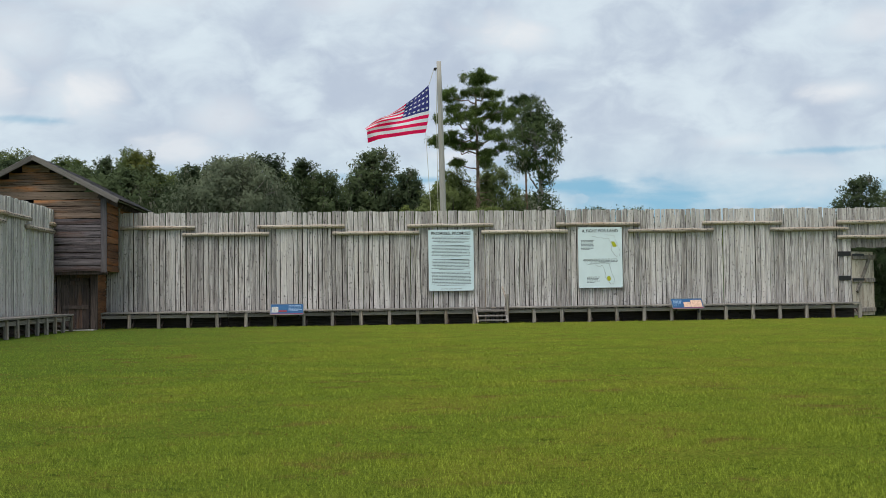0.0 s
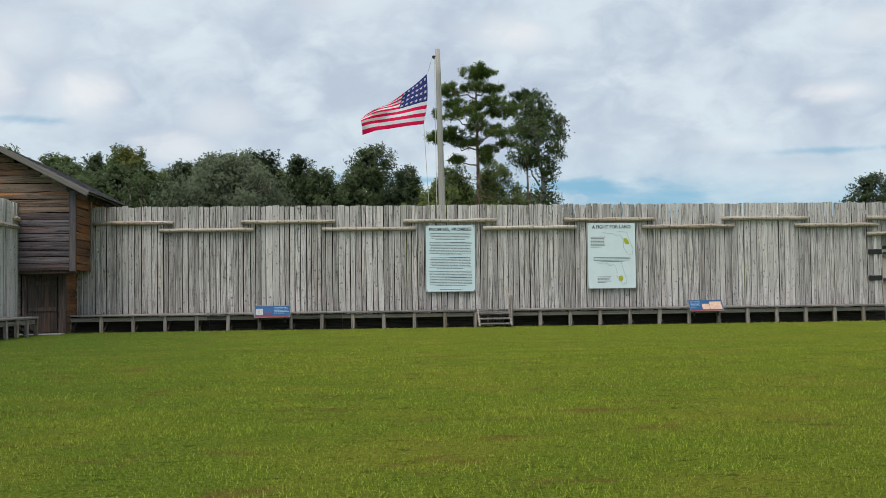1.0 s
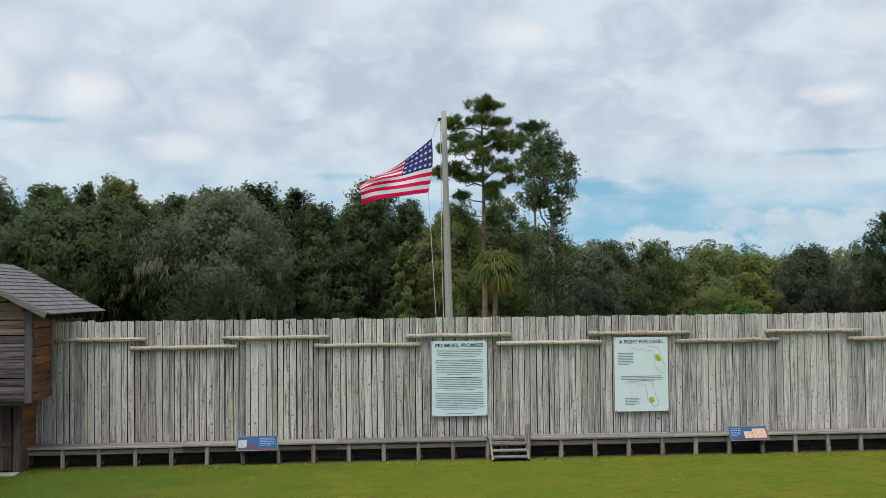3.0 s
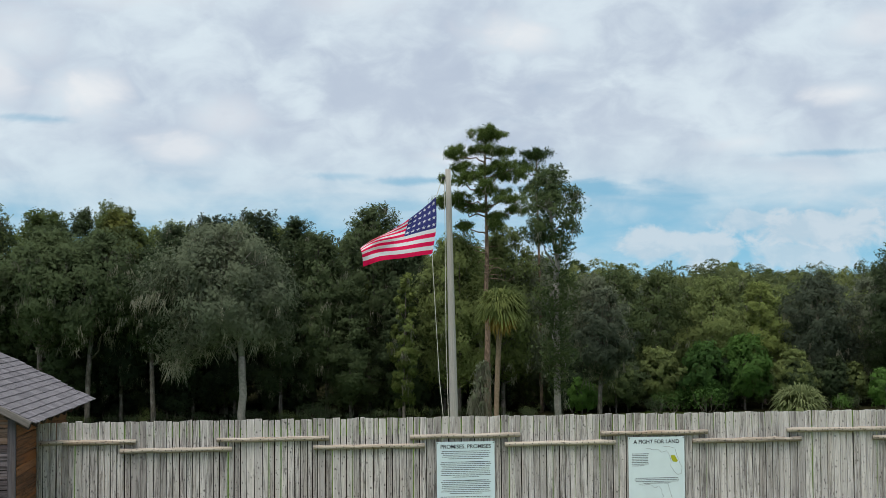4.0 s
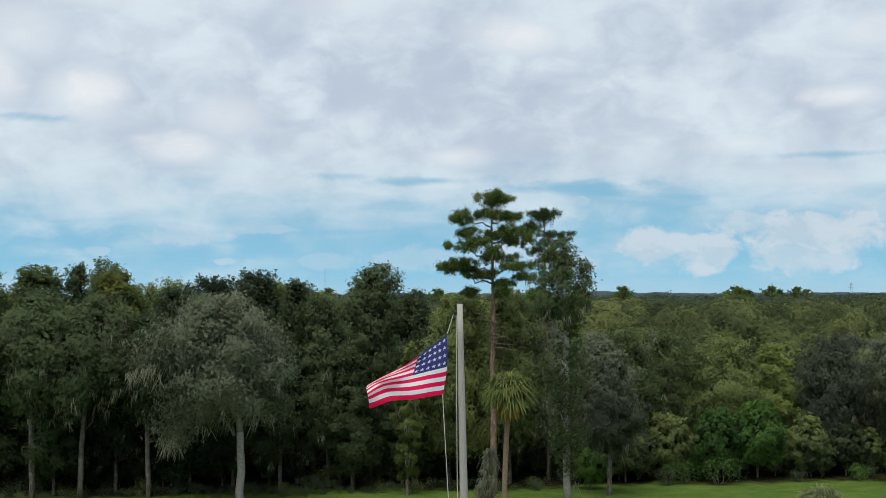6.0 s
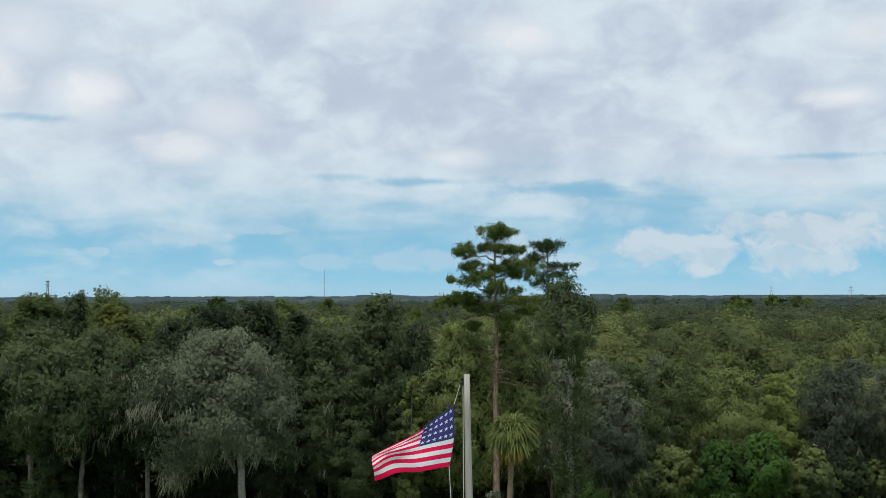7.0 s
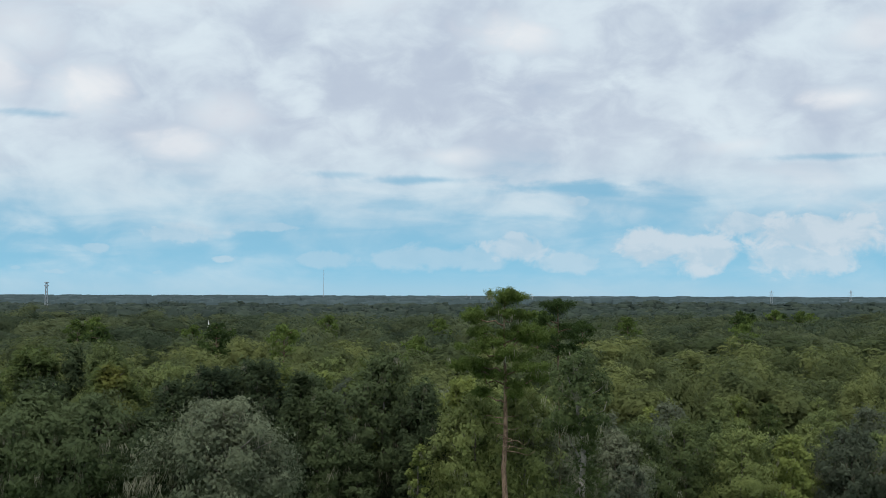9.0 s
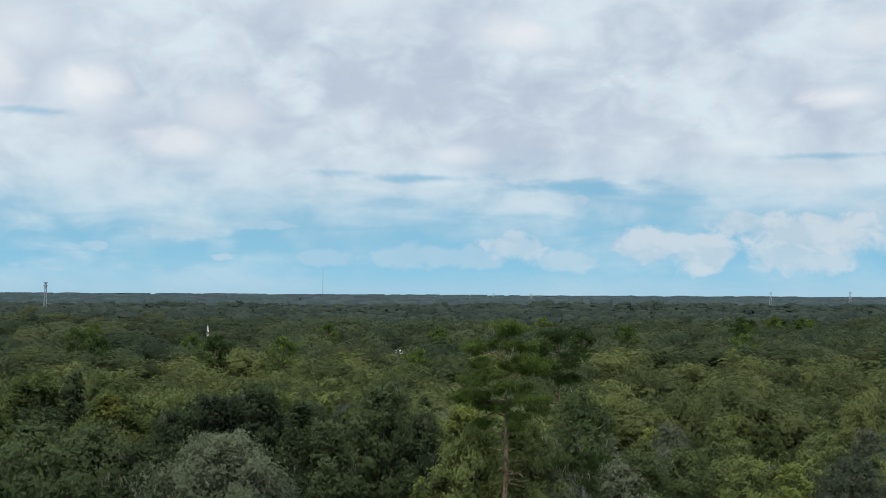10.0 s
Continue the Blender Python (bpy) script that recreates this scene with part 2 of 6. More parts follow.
IRON = plain("black_iron", (0.012, 0.012, 0.013), 0.5, 0.4)
SIGN_WHITE = plain("sign_face", (0.60, 0.72, 0.76), 0.45, 0.4, 0.05, 3.0)
SIGN_PALE = plain("map_sign_face", (0.63, 0.73, 0.755), 0.45, 0.4, 0.05, 3.0)
INK = plain("sign_ink", (0.02, 0.022, 0.03), 0.6, 0.2)
INK_PALE = plain("small_print", (0.10, 0.11, 0.125), 0.6, 0.2)
MAP_LINE = plain("map_line", (0.18, 0.19, 0.20), 0.6, 0.2)
MAP_FILL = plain("map_region", (0.38, 0.40, 0.02), 0.6, 0.2)
PANEL_BLUE = plain("panel_blue", (0.022, 0.085, 0.20), 0.65, 0.15, 0.2, 4.0)
PANEL_RED = plain("panel_red", (0.22, 0.03, 0.035), 0.65, 0.15)
PANEL_PHOTO = plain("panel_picture", (0.42, 0.42, 0.40), 0.65, 0.15, 0.45, 25.0)
PANEL_TAN = plain("panel_tan", (0.60, 0.40, 0.30), 0.65, 0.15, 0.3, 18.0)
PANEL_PRINT = plain("panel_print", (0.25, 0.36, 0.50), 0.65, 0.15)
ROPE = plain("halyard_rope", (0.55, 0.53, 0.46), 0.9, 0.1)
# near-black for blockhouse inside and plank gaps, shade put into the colour
SHADE_BLACK = plain("unlit_inside", (0.03, 0.025, 0.02), 0.95, 0.05)
STEEL = plain("galvanised_steel", (0.42, 0.44, 0.46), 0.5, 0.4, metal=0.6)
HOUSE_WHITE = plain("white_siding", (0.75, 0.76, 0.76), 0.7, 0.2)
HOUSE_BROWN = plain("brown_roof", (0.20, 0.11, 0.08), 0.8, 0.2)


def cloth(name, colour):
    def build(N, t):
        weave = N.noise(place(t), 180.0, 2.0, 0.5)
        return N.mix(N.ramp(weave, 0.3, 0.7, 0.0, 0.25), colour, tuple(0.7 * c for c in colour)), weave, 0.0005
    mat = material(name, build, 0.75, 0.15)
    t = mat.node_tree
    bsdf, out = t.nodes["Principled BSDF"], t.nodes["Material Output"]
    glow = t.nodes.new("ShaderNodeBsdfTranslucent")
    glow.inputs[0].default_value = (*colour, 1.0)
    mix = t.nodes.new("ShaderNodeMixShader")
    mix.inputs[0].default_value = 0.5
    t.links.new(bsdf.outputs[0], mix.inputs[1])
    t.links.new(glow.outputs[0], mix.inputs[2])
    t.links.new(mix.outputs[0], out.inputs[0])
    return mat


FLAG_RED = cloth("flag_red", (0.88, 0.012, 0.100))
FLAG_WHITE = cloth("flag_white", (0.90, 0.89, 0.93))
FLAG_BLUE = cloth("flag_blue", (0.050, 0.055, 0.22))


def foliage(name, light, dark, yellow=(0.20, 0.17, 0.02), yellow_part=0.02, through_part=0.42, ragged=0.0, grain=0.0, sway=0.22, each=0.24, sward=False):
    """Leaves: a shade for every leaf, a drift of shade through the crown and one for every tree."""
    def build(N, t):
        info = t.nodes.new("ShaderNodeObjectInfo").outputs["Random"]
        geo = t.nodes.new("ShaderNodeNewGeometry")
        isl = geo.outputs["Random Per Island"]
        drift = N.noise(geo.outputs["Position"], sway, 4.0, 0.65)
        own = t.nodes.new("ShaderNodeAttribute")
        own.attribute_name = "tree_tone"
        info = N.m("FRACT", N.m("ADD", info, own.outputs["Fac"]))
        tone = N.m("ADD", N.m("MULTIPLY", isl, each), N.m("ADD", N.m("MULTIPLY", drift, 0.62), N.m("MULTIPLY", info, 0.55)))
        c = N.mix(N.ramp(tone, 0.30, 1.15), dark, light)
        spots = N.noise(geo.outputs["Position"], 0.09, 2.0, 0.5)
        c = N.mix(N.m("MULTIPLY", N.ramp(spots, 0.66, 0.78), 8 * yellow_part), c, yellow)
        if sward:
            # greener towards the blockhouse, browned in patches
            at = geo.outputs["Position"]
            deeper_green = N.ramp(N.m("ADD", N.split(at)[0], N.m("MULTIPLY", N.noise(at, 0.55, 5.0, 0.65, 0.3), 6.0)), 2.5, -6.0, 0.0, 0.7)
            c = N.mix(deeper_green, c, N.mix(N.ramp(tone, 0.30, 1.15), (0.075, 0.135, 0.020), (0.23, 0.34, 0.055)))
            worn = N.noise(N.v("MULTIPLY", at, (0.7, 1.2, 1.0)), 1.5, 7.0, 0.70, 0.5)
            c = N.mix(N.ramp(worn, 0.56, 0.66, 0.0, 0.7), c, (0.27, 0.17, 0.06))
        if not grain:
            return c, None, 0
        g = N.noise(geo.outputs["Position"], grain, 6.0, 0.7)
        return N.mix(N.ramp(g, 0.36, 0.60, 0.35, 0.0), c, tuple(0.35 * v for v in dark)), g, 0.7 / grain
    mat = material(name, build, 0.75, 0.1)
    t = mat.node_tree
    bsdf, out = t.nodes["Principled BSDF"], t.nodes["Material Output"]
    glow = t.nodes.new("ShaderNodeBsdfTranslucent")
    t.links.new(bsdf.inputs["Base Color"].links[0].from_socket, glow.inputs[0])
    mix = t.nodes.new("ShaderNodeMixShader")
    mix.inputs[0].default_value = through_part
    t.links.new(bsdf.outputs[0], mix.inputs[1])
    t.links.new(glow.outputs[0], mix.inputs[2])
    t.links.new(mix.outputs[0], out.inputs[0])
    if ragged:
        # each spray is many small leaves with air between them
        N = Nodes(t)
        air = t.nodes.new("ShaderNodeBsdfTransparent")
        cut = t.nodes.new("ShaderNodeMixShader")
        leafy = N.noise(t.nodes.new("ShaderNodeNewGeometry").outputs["Position"], ragged, 2.0, 0.6)
        t.links.new(N.m("GREATER_THAN", leafy, 0.47), cut.inputs[0])
        t.links.new(air.outputs[0], cut.inputs[1])
        t.links.new(mix.outputs[0], cut.inputs[2])
        t.links.new(cut.outputs[0], out.inputs[0])
    return mat


LEAF = foliage("forest_leaf", (0.199, 0.238, 0.081), (0.060, 0.086, 0.037), ragged=12.0)
LEAF_MID = foliage("woodland_leaf", (0.172, 0.196, 0.068), (0.061, 0.083, 0.037), ragged=9.0, each=0.10)
# bluer with distance: the haze is put into these leaf colours
LEAF_FURTHER_HAZE = foliage("further_hazed_leaf", (0.109, 0.131, 0.060), (0.044, 0.064, 0.037), ragged=5.0, each=0.08)
LEAF_FAR_HAZE = foliage("far_hazed_leaf", (0.074, 0.099, 0.072), (0.040, 0.059, 0.050), each=0.06)
LEAF_DISTANT_HAZE = foliage("distant_hazed_leaf", (0.104, 0.148, 0.156), (0.076, 0.112, 0.120), each=0.05)
LEAF_WARM = foliage("yellowing_leaf", (0.203, 0.243, 0.068), (0.062, 0.090, 0.031), (0.30, 0.23, 0.03), 0.04, ragged=12.0)
LEAF_DARK = foliage("dark_leaf", (0.092, 0.123, 0.055), (0.025, 0.040, 0.022), ragged=12.0)
LEAF_WOOD = foliage("inner_wood_leaf", (0.163, 0.208, 0.076), (0.049, 0.075, 0.034), ragged=10.0)
LEAF_OAK = foliage("live_oak_leaf", (0.235, 0.264, 0.165), (0.094, 0.116, 0.074), yellow_part=0.0, each=0.10, ragged=14.0)
LEAF_MOSSY = foliage("mossy_tree_leaf", (0.171, 0.192, 0.124), (0.059, 0.076, 0.051), yellow_part=0.0, ragged=12.0)
LEAF_VINE = foliage("vine_leaf", (0.105, 0.200, 0.042), (0.032, 0.070, 0.020), yellow_part=0.0, ragged=12.0)
NEEDLE = foliage("pine_needle", (0.130, 0.182, 0.046), (0.032, 0.056, 0.019), yellow_part=0.0)
FROND = foliage("palm_frond", (0.32, 0.355, 0.105), (0.115, 0.145, 0.048), yellow_part=0.0)
FROND_GREY = foliage("grey_palm_frond", (0.215, 0.250, 0.110), (0.070, 0.092, 0.040), yellow_part=0.0)
FROND_DEAD = foliage("dead_frond", (0.42, 0.27, 0.08), (0.18, 0.11, 0.04), yellow_part=0.0)
MOSS = foliage("spanish_moss", (0.40, 0.39, 0.29), (0.19, 0.185, 0.135), yellow_part=0.0)
GRASS = foliage("grass_blade", (0.407, 0.484, 0.061), (0.116, 0.171, 0.020), (0.46, 0.33, 0.06), 0.05, 0.50, sway=1.3, each=0.42, sward=True)
THATCH = foliage("dry_grass_blade", (0.34, 0.215, 0.070), (0.15, 0.085, 0.030), yellow_part=0.0, through_part=0.50)
for blade in (GRASS, THATCH):
    blade.node_tree.nodes["Principled BSDF"].inputs["Specular IOR Level"].default_value = 0.0


def bark_build(N, t):
    p = place(t)
    g = N.noise(N.v("MULTIPLY", p, (9.0, 9.0, 2.0)), 1.0, 6.0, 0.65, 0.5)
    lichen = N.noise(p, 1.3, 4.0, 0.6)
    c = N.mix(N.ramp(g, 0.3, 0.7), (0.05, 0.042, 0.035), (0.19, 0.165, 0.14))
    return N.mix(N.ramp(lichen, 0.5, 0.7, 0.0, 0.6), c, (0.27, 0.27, 0.24)), g, 0.03


BARK = material("bark", bark_build, 0.95, 0.1)
PALE_BARK = plain("pale_bark", (0.30, 0.275, 0.245), 0.95, 0.1, 0.35, 5.0)
PALM_BARK = plain("palm_bark", (0.24, 0.175, 0.12), 0.95, 0.1, 0.35, 9.0)


def pine_bark_build(N, t):
    p = place(t)
    g = N.noise(N.v("MULTIPLY", p, (7.0, 7.0, 2.5)), 1.0, 6.0, 0.65, 0.5)
    return N.mix(N.ramp(g, 0.3, 0.7), (0.09, 0.06, 0.045), (0.27, 0.19, 0.14)), g, 0.03


PINE_BARK = material("pine_bark", pine_bark_build, 0.95, 0.1)


def ground_build(N, t):
    p = t.nodes.new("ShaderNodeNewGeometry").outputs["Position"]
    x, y, z = N.split(p)
    fine = N.noise(p, 34.0, 6.0, 0.72)
    mid = N.noise(p, 2.2, 5.0, 0.6, 0.4)
    patch = N.noise(p, 0.55, 5.0, 0.65, 0.3)
    tuft = N.noise(N.v("MULTIPLY", p, (0.8, 1.3, 1.0)), 5.5, 5.0, 0.65, 0.3)
    c = N.mix(N.ramp(fine, 0.34, 0.64), (0.064, 0.096, 0.012), (0.203, 0.255, 0.033))
    c = N.mix(N.m("MULTIPLY", N.ramp(patch, 0.44, 0.64), 0.6), c, N.mix(N.ramp(fine, 0.34, 0.64), (0.130, 0.131, 0.019), (0.266, 0.255, 0.042)))
    # greener sward towards the blockhouse, dark tufts, bare patches
    c = N.mix(N.ramp(N.m("ADD", x, N.m("MULTIPLY", patch, 6.0)), 2.5, -6.0, 0.0, 0.75), c, N.mix(N.ramp(fine, 0.34, 0.64), (0.036, 0.072, 0.013), (0.105, 0.165, 0.032)))
    c = N.mix(N.m("MULTIPLY", N.ramp(tuft, 0.56, 0.68), 0.75), c, (0.030, 0.060, 0.010))
    bare = N.m("MULTIPLY", N.ramp(N.noise(N.v("MULTIPLY", p, (0.7, 1.2, 1.0)), 1.5, 7.0, 0.70, 0.5), 0.56, 0.66), N.ramp(fine, 0.32, 0.58))
    c = N.mix(N.m("MULTIPLY", bare, 0.8), c, (0.165, 0.092, 0.040))
    # deeper green lawn behind the fort, shade put into its colour, with mown tufts
    deeper_green = N.mix(N.ramp(N.m("ADD", N.m("MULTIPLY", fine, 0.5), N.m("MULTIPLY", patch, 0.5)), 0.36, 0.64), (0.046, 0.090, 0.020), (0.090, 0.146, 0.034))
    c = N.mix(N.ramp(N.m("ADD", y, N.m("MULTIPLY", mid, 3.0)), 2.0, 8.0, 0.0, 0.85), c, deeper_green)
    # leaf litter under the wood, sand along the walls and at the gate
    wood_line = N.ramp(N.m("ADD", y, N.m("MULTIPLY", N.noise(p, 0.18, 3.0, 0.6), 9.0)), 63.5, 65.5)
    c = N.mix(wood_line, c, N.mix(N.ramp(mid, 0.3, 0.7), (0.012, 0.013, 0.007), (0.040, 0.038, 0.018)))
    near_wall = N.ramp(N.m("ADD", N.m("ABSOLUTE", N.m("ADD", y, 0.35)), N.m("MULTIPLY", mid, 0.5)), 0.95, 0.6)
    c = N.mix(N.m("MULTIPLY", near_wall, 0.8), c, (0.12, 0.085, 0.055))
    return c, N.m("ADD", fine, N.m("MULTIPLY", mid, 0.6)), 0.09


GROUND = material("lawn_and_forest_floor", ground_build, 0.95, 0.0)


# ---------------------------------------------------------------- builders
def mesh_of(name, verts, faces, mat, smooth=False, bends=None):
    me = bpy.data.meshes.new(name)
    verts = np.asarray(verts, float)
    if isinstance(faces, np.ndarray) and faces.ndim == 2:
        n, k = faces.shape
        me.vertices.add(len(verts))
        me.vertices.foreach_set("co", verts.ravel())
        me.loops.add(n * k)
        me.loops.foreach_set("vertex_index", faces.ravel().astype(np.int32))
        me.polygons.add(n)
        me.polygons.foreach_set("loop_start", np.arange(0, n * k, k, dtype=np.int32))
        me.update(calc_edges=True)
    else:
        me.from_pydata([tuple(v) for v in verts], [], faces)
    if mat:
        me.materials.append(mat)
    if smooth:
        me.polygons.foreach_set("use_smooth", np.ones(len(me.polygons), bool))
    me.update()
    if bends is not None:
        me.normals_split_custom_set_from_vertices(bends.tolist())
    return me


def part(name, mesh, parent=None, label="", m=None):
    ob = new(name, mesh)
    if parent:
        ob.parent = parent
    if m is not None:
        ob.matrix_basis = m
    return tagged(ob, label)


def thing(name, label, category, m=None, group="", kind="", mesh=None):
    ob = new(name, mesh)
    if m is not None:
        ob.matrix_basis = m
    return tagged(ob, label, category, group, kind)


def beam(name, size, mat, seg=1, rough=0.0, bevel=0.012, axis=0, seed=1):
    """A timber with chamfered long edges and uneven faces, centred on the origin, lying along one axis."""
    rng = random.Random(seed)
    dims = list(size)
    L = dims.pop(axis)
    a, b = dims[0] / 2, dims[1] / 2
    k = min(bevel, a * 0.45, b * 0.45)
    ring = [(-a + k, -b), (a - k, -b), (a, -b + k), (a, b - k), (a - k, b), (-a + k, b), (-a, b - k), (-a, -b + k)]
    verts, faces = [], []
    for i in range(seg + 1):
        s = -L / 2 + L * i / seg
        da, db = rng.uniform(-rough, rough), rng.uniform(-rough, rough)
        for u, w in ring:
            p = [u * (1 + rng.uniform(-rough, rough)) + da * a, w * (1 + rng.uniform(-rough, rough)) + db * b * 0.5]
            p.insert(axis, s)
            verts.append(p)
    for i in range(seg):
        for j in range(8):
            f = [8 * i + j, 8 * i + (j + 1) % 8, 8 * i + 8 + (j + 1) % 8, 8 * i + 8 + j]
            faces.append(f if axis != 1 else f[::-1])
    cap0, cap1 = list(range(7, -1, -1)), list(range(8 * seg, 8 * seg + 8))
    faces += [cap0, cap1] if axis != 1 else [cap0[::-1], cap1[::-1]]
    return mesh_of(name, verts, faces, mat)


def tube(points, radii, sides=8, close=True):
    """Vertices and faces of a round limb along points."""
    verts, faces = [], []
    pts = [Vector(p) for p in points]
    side = Vector((1, 0, 0))
    for i, p in enumerate(pts):
        d = (pts[min(i + 1, len(pts) - 1)] - pts[max(i - 1, 0)]).normalized()
        side = (side - d * side.dot(d))
        if side.length < 1e-4:
            side = d.orthogonal()
        side.normalize()
        up = d.cross(side)
        for j in range(sides):
            a = 2 * math.pi * j / sides
            verts.append(p + radii[i] * (math.cos(a) * side + math.sin(a) * up))
    for i in range(len(pts) - 1):
        for j in range(sides):
            k = (j + 1) % sides
            faces.append([sides * i + j, sides * i + k, sides * i + sides + k, sides * i + sides + j])
    if close:
        faces += [list(range(sides - 1, -1, -1)), list(range(sides * (len(pts) - 1), sides * len(pts)))]
    return verts, faces


class Heap:
    """Several pieces joined into one mesh."""

    def __init__(self):
        self.v, self.f = [], []

    def add(self, verts, faces):
        n = len(self.v)
        self.v += [tuple(p) for p in verts]
        self.f += [[n + i for i in f] for f in faces]

    def quad(self, x0, z0, x1, z1, y):
        self.add([(x0, y, z0), (x1, y, z0), (x1, y, z1), (x0, y, z1)], [[0, 1, 2, 3]])

    def mesh(self, name, mat, smooth=False):
        return mesh_of(name, self.v, self.f, mat, smooth)


# ---------------------------------------------------------------- ground
def height(x, y):
    """The land: level inside the fort, falling away behind it, rolling far off."""
    x, y = np.asarray(x, float), np.asarray(y, float)
    slope = np.interp(y, [-400, 1.5, 12, 30, 46, 60, 140, 300, 700, 1500, 5200], [0, 0, -0.45, -1.45, -2.35, -2.9, -3.5, -4.0, -4.5, -3.0, -1.0])
    roll = np.clip((y - 90) / 300, 0, 1) * (2.2 * np.sin(x / 83 + 1.0) * np.sin(y / 131) + 1.6 * np.sin(x / 190 + y / 240))
    return slope + roll * np.clip(1.3 - y / 4000, 0.2, 1)


def build_ground():
    near = np.arange(-70, 120, 2.0)
    ys = np.concatenate([[-900, -300, -120], near, 120 * 1.09 ** np.arange(0, 44)])
    ys = np.append(ys[ys < 4850], 4850)
    half = np.concatenate([np.arange(0, 60, 2.5), 60 * 1.16 ** np.arange(0, 26)])
    half = np.append(half[half < 2400], 2400)
    xs = np.concatenate([-half[:0:-1], half])
    X, Y = np.meshgrid(xs, ys)
    V = np.stack([X, Y, height(X, Y)], -1).reshape(-1, 3)
    w = len(xs)
    i = np.arange(len(ys) - 1)[:, None] * w + np.arange(w - 1)[None]
    F = np.stack([i, i + 1, i + 1 + w, i + w], -1).reshape(-1, 4)
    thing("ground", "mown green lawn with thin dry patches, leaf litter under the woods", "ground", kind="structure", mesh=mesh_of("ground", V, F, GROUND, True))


build_ground()


def blades(rng, n, x0, x1, y0, y1, tall, wide, dry=False):
    """Grass in tufts: thinner where the sward is worn, longer in the tufts."""
    x, y = rng.uniform(x0, x1, n), rng.uniform(y0, y1, n)
    worn = np.array([noise.noise((a * 0.7, b * 1.5, 3.0)) + 0.5 * noise.noise((a * 2.6, b * 4.0, 9.0)) for a, b in zip(x, y)])
    keep = (y < -0.9) & (x > -10.2) & ((worn < rng.uniform(0.0, 0.9, n)) if not dry else (worn > 0.14))
    x, y, worn = x[keep], y[keep], worn[keep]
    n = len(x)
    h = tall * rng.uniform(0.35, 1.25, n) * np.clip(1.0 - 0.7 * worn, 0.45, 1.5)
    w = wide * rng.uniform(0.6, 1.3, n)
    a, lean, b = rng.uniform(0, 6.283, n), h * rng.uniform(0.1, 1.1, n), rng.uniform(0, 6.283, n)
    base = np.stack([x, y, height(x, y) - 0.005], -1)
    side = np.stack([np.cos(a) * w, np.sin(a) * w, 0 * w], -1)
    tip = base + np.stack([np.cos(b) * lean, np.sin(b) * lean, h], -1)
    return np.stack([base - side, base + side, tip], 1).reshape(-1, 3)


def build_grass():
    rng = np.random.default_rng(4)
    V = np.concatenate([
        blades(rng, 130000, -4.8, 1.2, -31.5, -28.0, 0.026, 0.0016),
        blades(rng, 110000, -6.5, 3.5, -28.0, -23.0, 0.026, 0.0024),
        blades(rng, 80000, -9.0, 7.5, -23.0, -14.0, 0.026, 0.0042),
        blades(rng, 40000, -10.2, 10.0, -14.0, -0.9, 0.022, 0.0070),
        blades(rng, 5000, -10.2, 20.0, -1.6, -0.7, 0.05, 0.0080),
    ])

    def lawn(name, label, V, mat):
        up = np.zeros((len(V), 3)) + (0, -0.25, 0.97)
        thing(name, label, "grass", kind="stuff", mesh=mesh_of(name, V, np.arange(len(V), dtype=np.int32).reshape(-1, 3), mat, False, up))
    lawn("grass", "short yellow-green lawn grass in uneven tufts", V, GRASS)
    V = np.concatenate([blades(rng, 90000, -8.0, 6.5, -31.5, -16.0, 0.020, 0.004, True), blades(rng, 45000, -10.0, 10.0, -16.0, -2.0, 0.020, 0.007, True)])
    lawn("dry_grass", "brown dry thatch in worn patches of the lawn", V, THATCH)


build_grass()


# ---------------------------------------------------------------- trees
def unit(rng, n):
    v = rng.normal(size=(n, 3))
    return v / np.linalg.norm(v, axis=1, keepdims=True)


def leaf_cards(rng, P, size, out=None, droop=0.0, slim=0.5, face=0.8, soft=0.58):
    """Pointed leaves or leaf sprays, three corners each, at the places P, turned more or less outwards.
    Gives the corners and the way each leaf's surface bends."""
    n = len(P)
    f = unit(rng, n)
    if out is None:
        out = np.zeros((n, 3)) + (0, 0, 0.6)
    f = np.where(np.sum(f * out, axis=1, keepdims=True) < 0, -f, f)
    f = f + face * (out + np.array([0, 0, 0.25]))
    f /= np.linalg.norm(f, axis=1, keepdims=True)
    d = np.cross(f, unit(rng, n))
    d[:, 2] -= droop
    d /= np.linalg.norm(d, axis=1, keepdims=True) + 1e-9
    s = np.cross(d, f)
    s /= np.linalg.norm(s, axis=1, keepdims=True) + 1e-9
    L = (size * rng.uniform(0.6, 1.35, n))[:, None]
    k = rng.uniform(-0.35, 0.35, n)[:, None]
    q = np.stack([P - d * L * (0.5 + k * 0.3) + s * L * slim * 0.5, P + d * L * 0.5 + s * L * slim * k, P - d * L * (0.5 - k * 0.3) - s * L * slim * 0.5], 1)
    g = np.cross(q[:, 1] - q[:, 0], q[:, 2] - q[:, 0])
    turn = np.sum(g * f, axis=1) < 0
    q[turn] = q[turn][:, ::-1]
    bend = f * (1 - soft) + out * soft
    bend /= np.linalg.norm(bend, axis=1, keepdims=True) + 1e-9
    return q.reshape(-1, 3), np.repeat(bend, 3, axis=0)


def quads(V):
    return np.arange(len(V), dtype=np.int32).reshape(-1, 4)


def tris(V):
    return np.arange(len(V), dtype=np.int32).reshape(-1, 3)


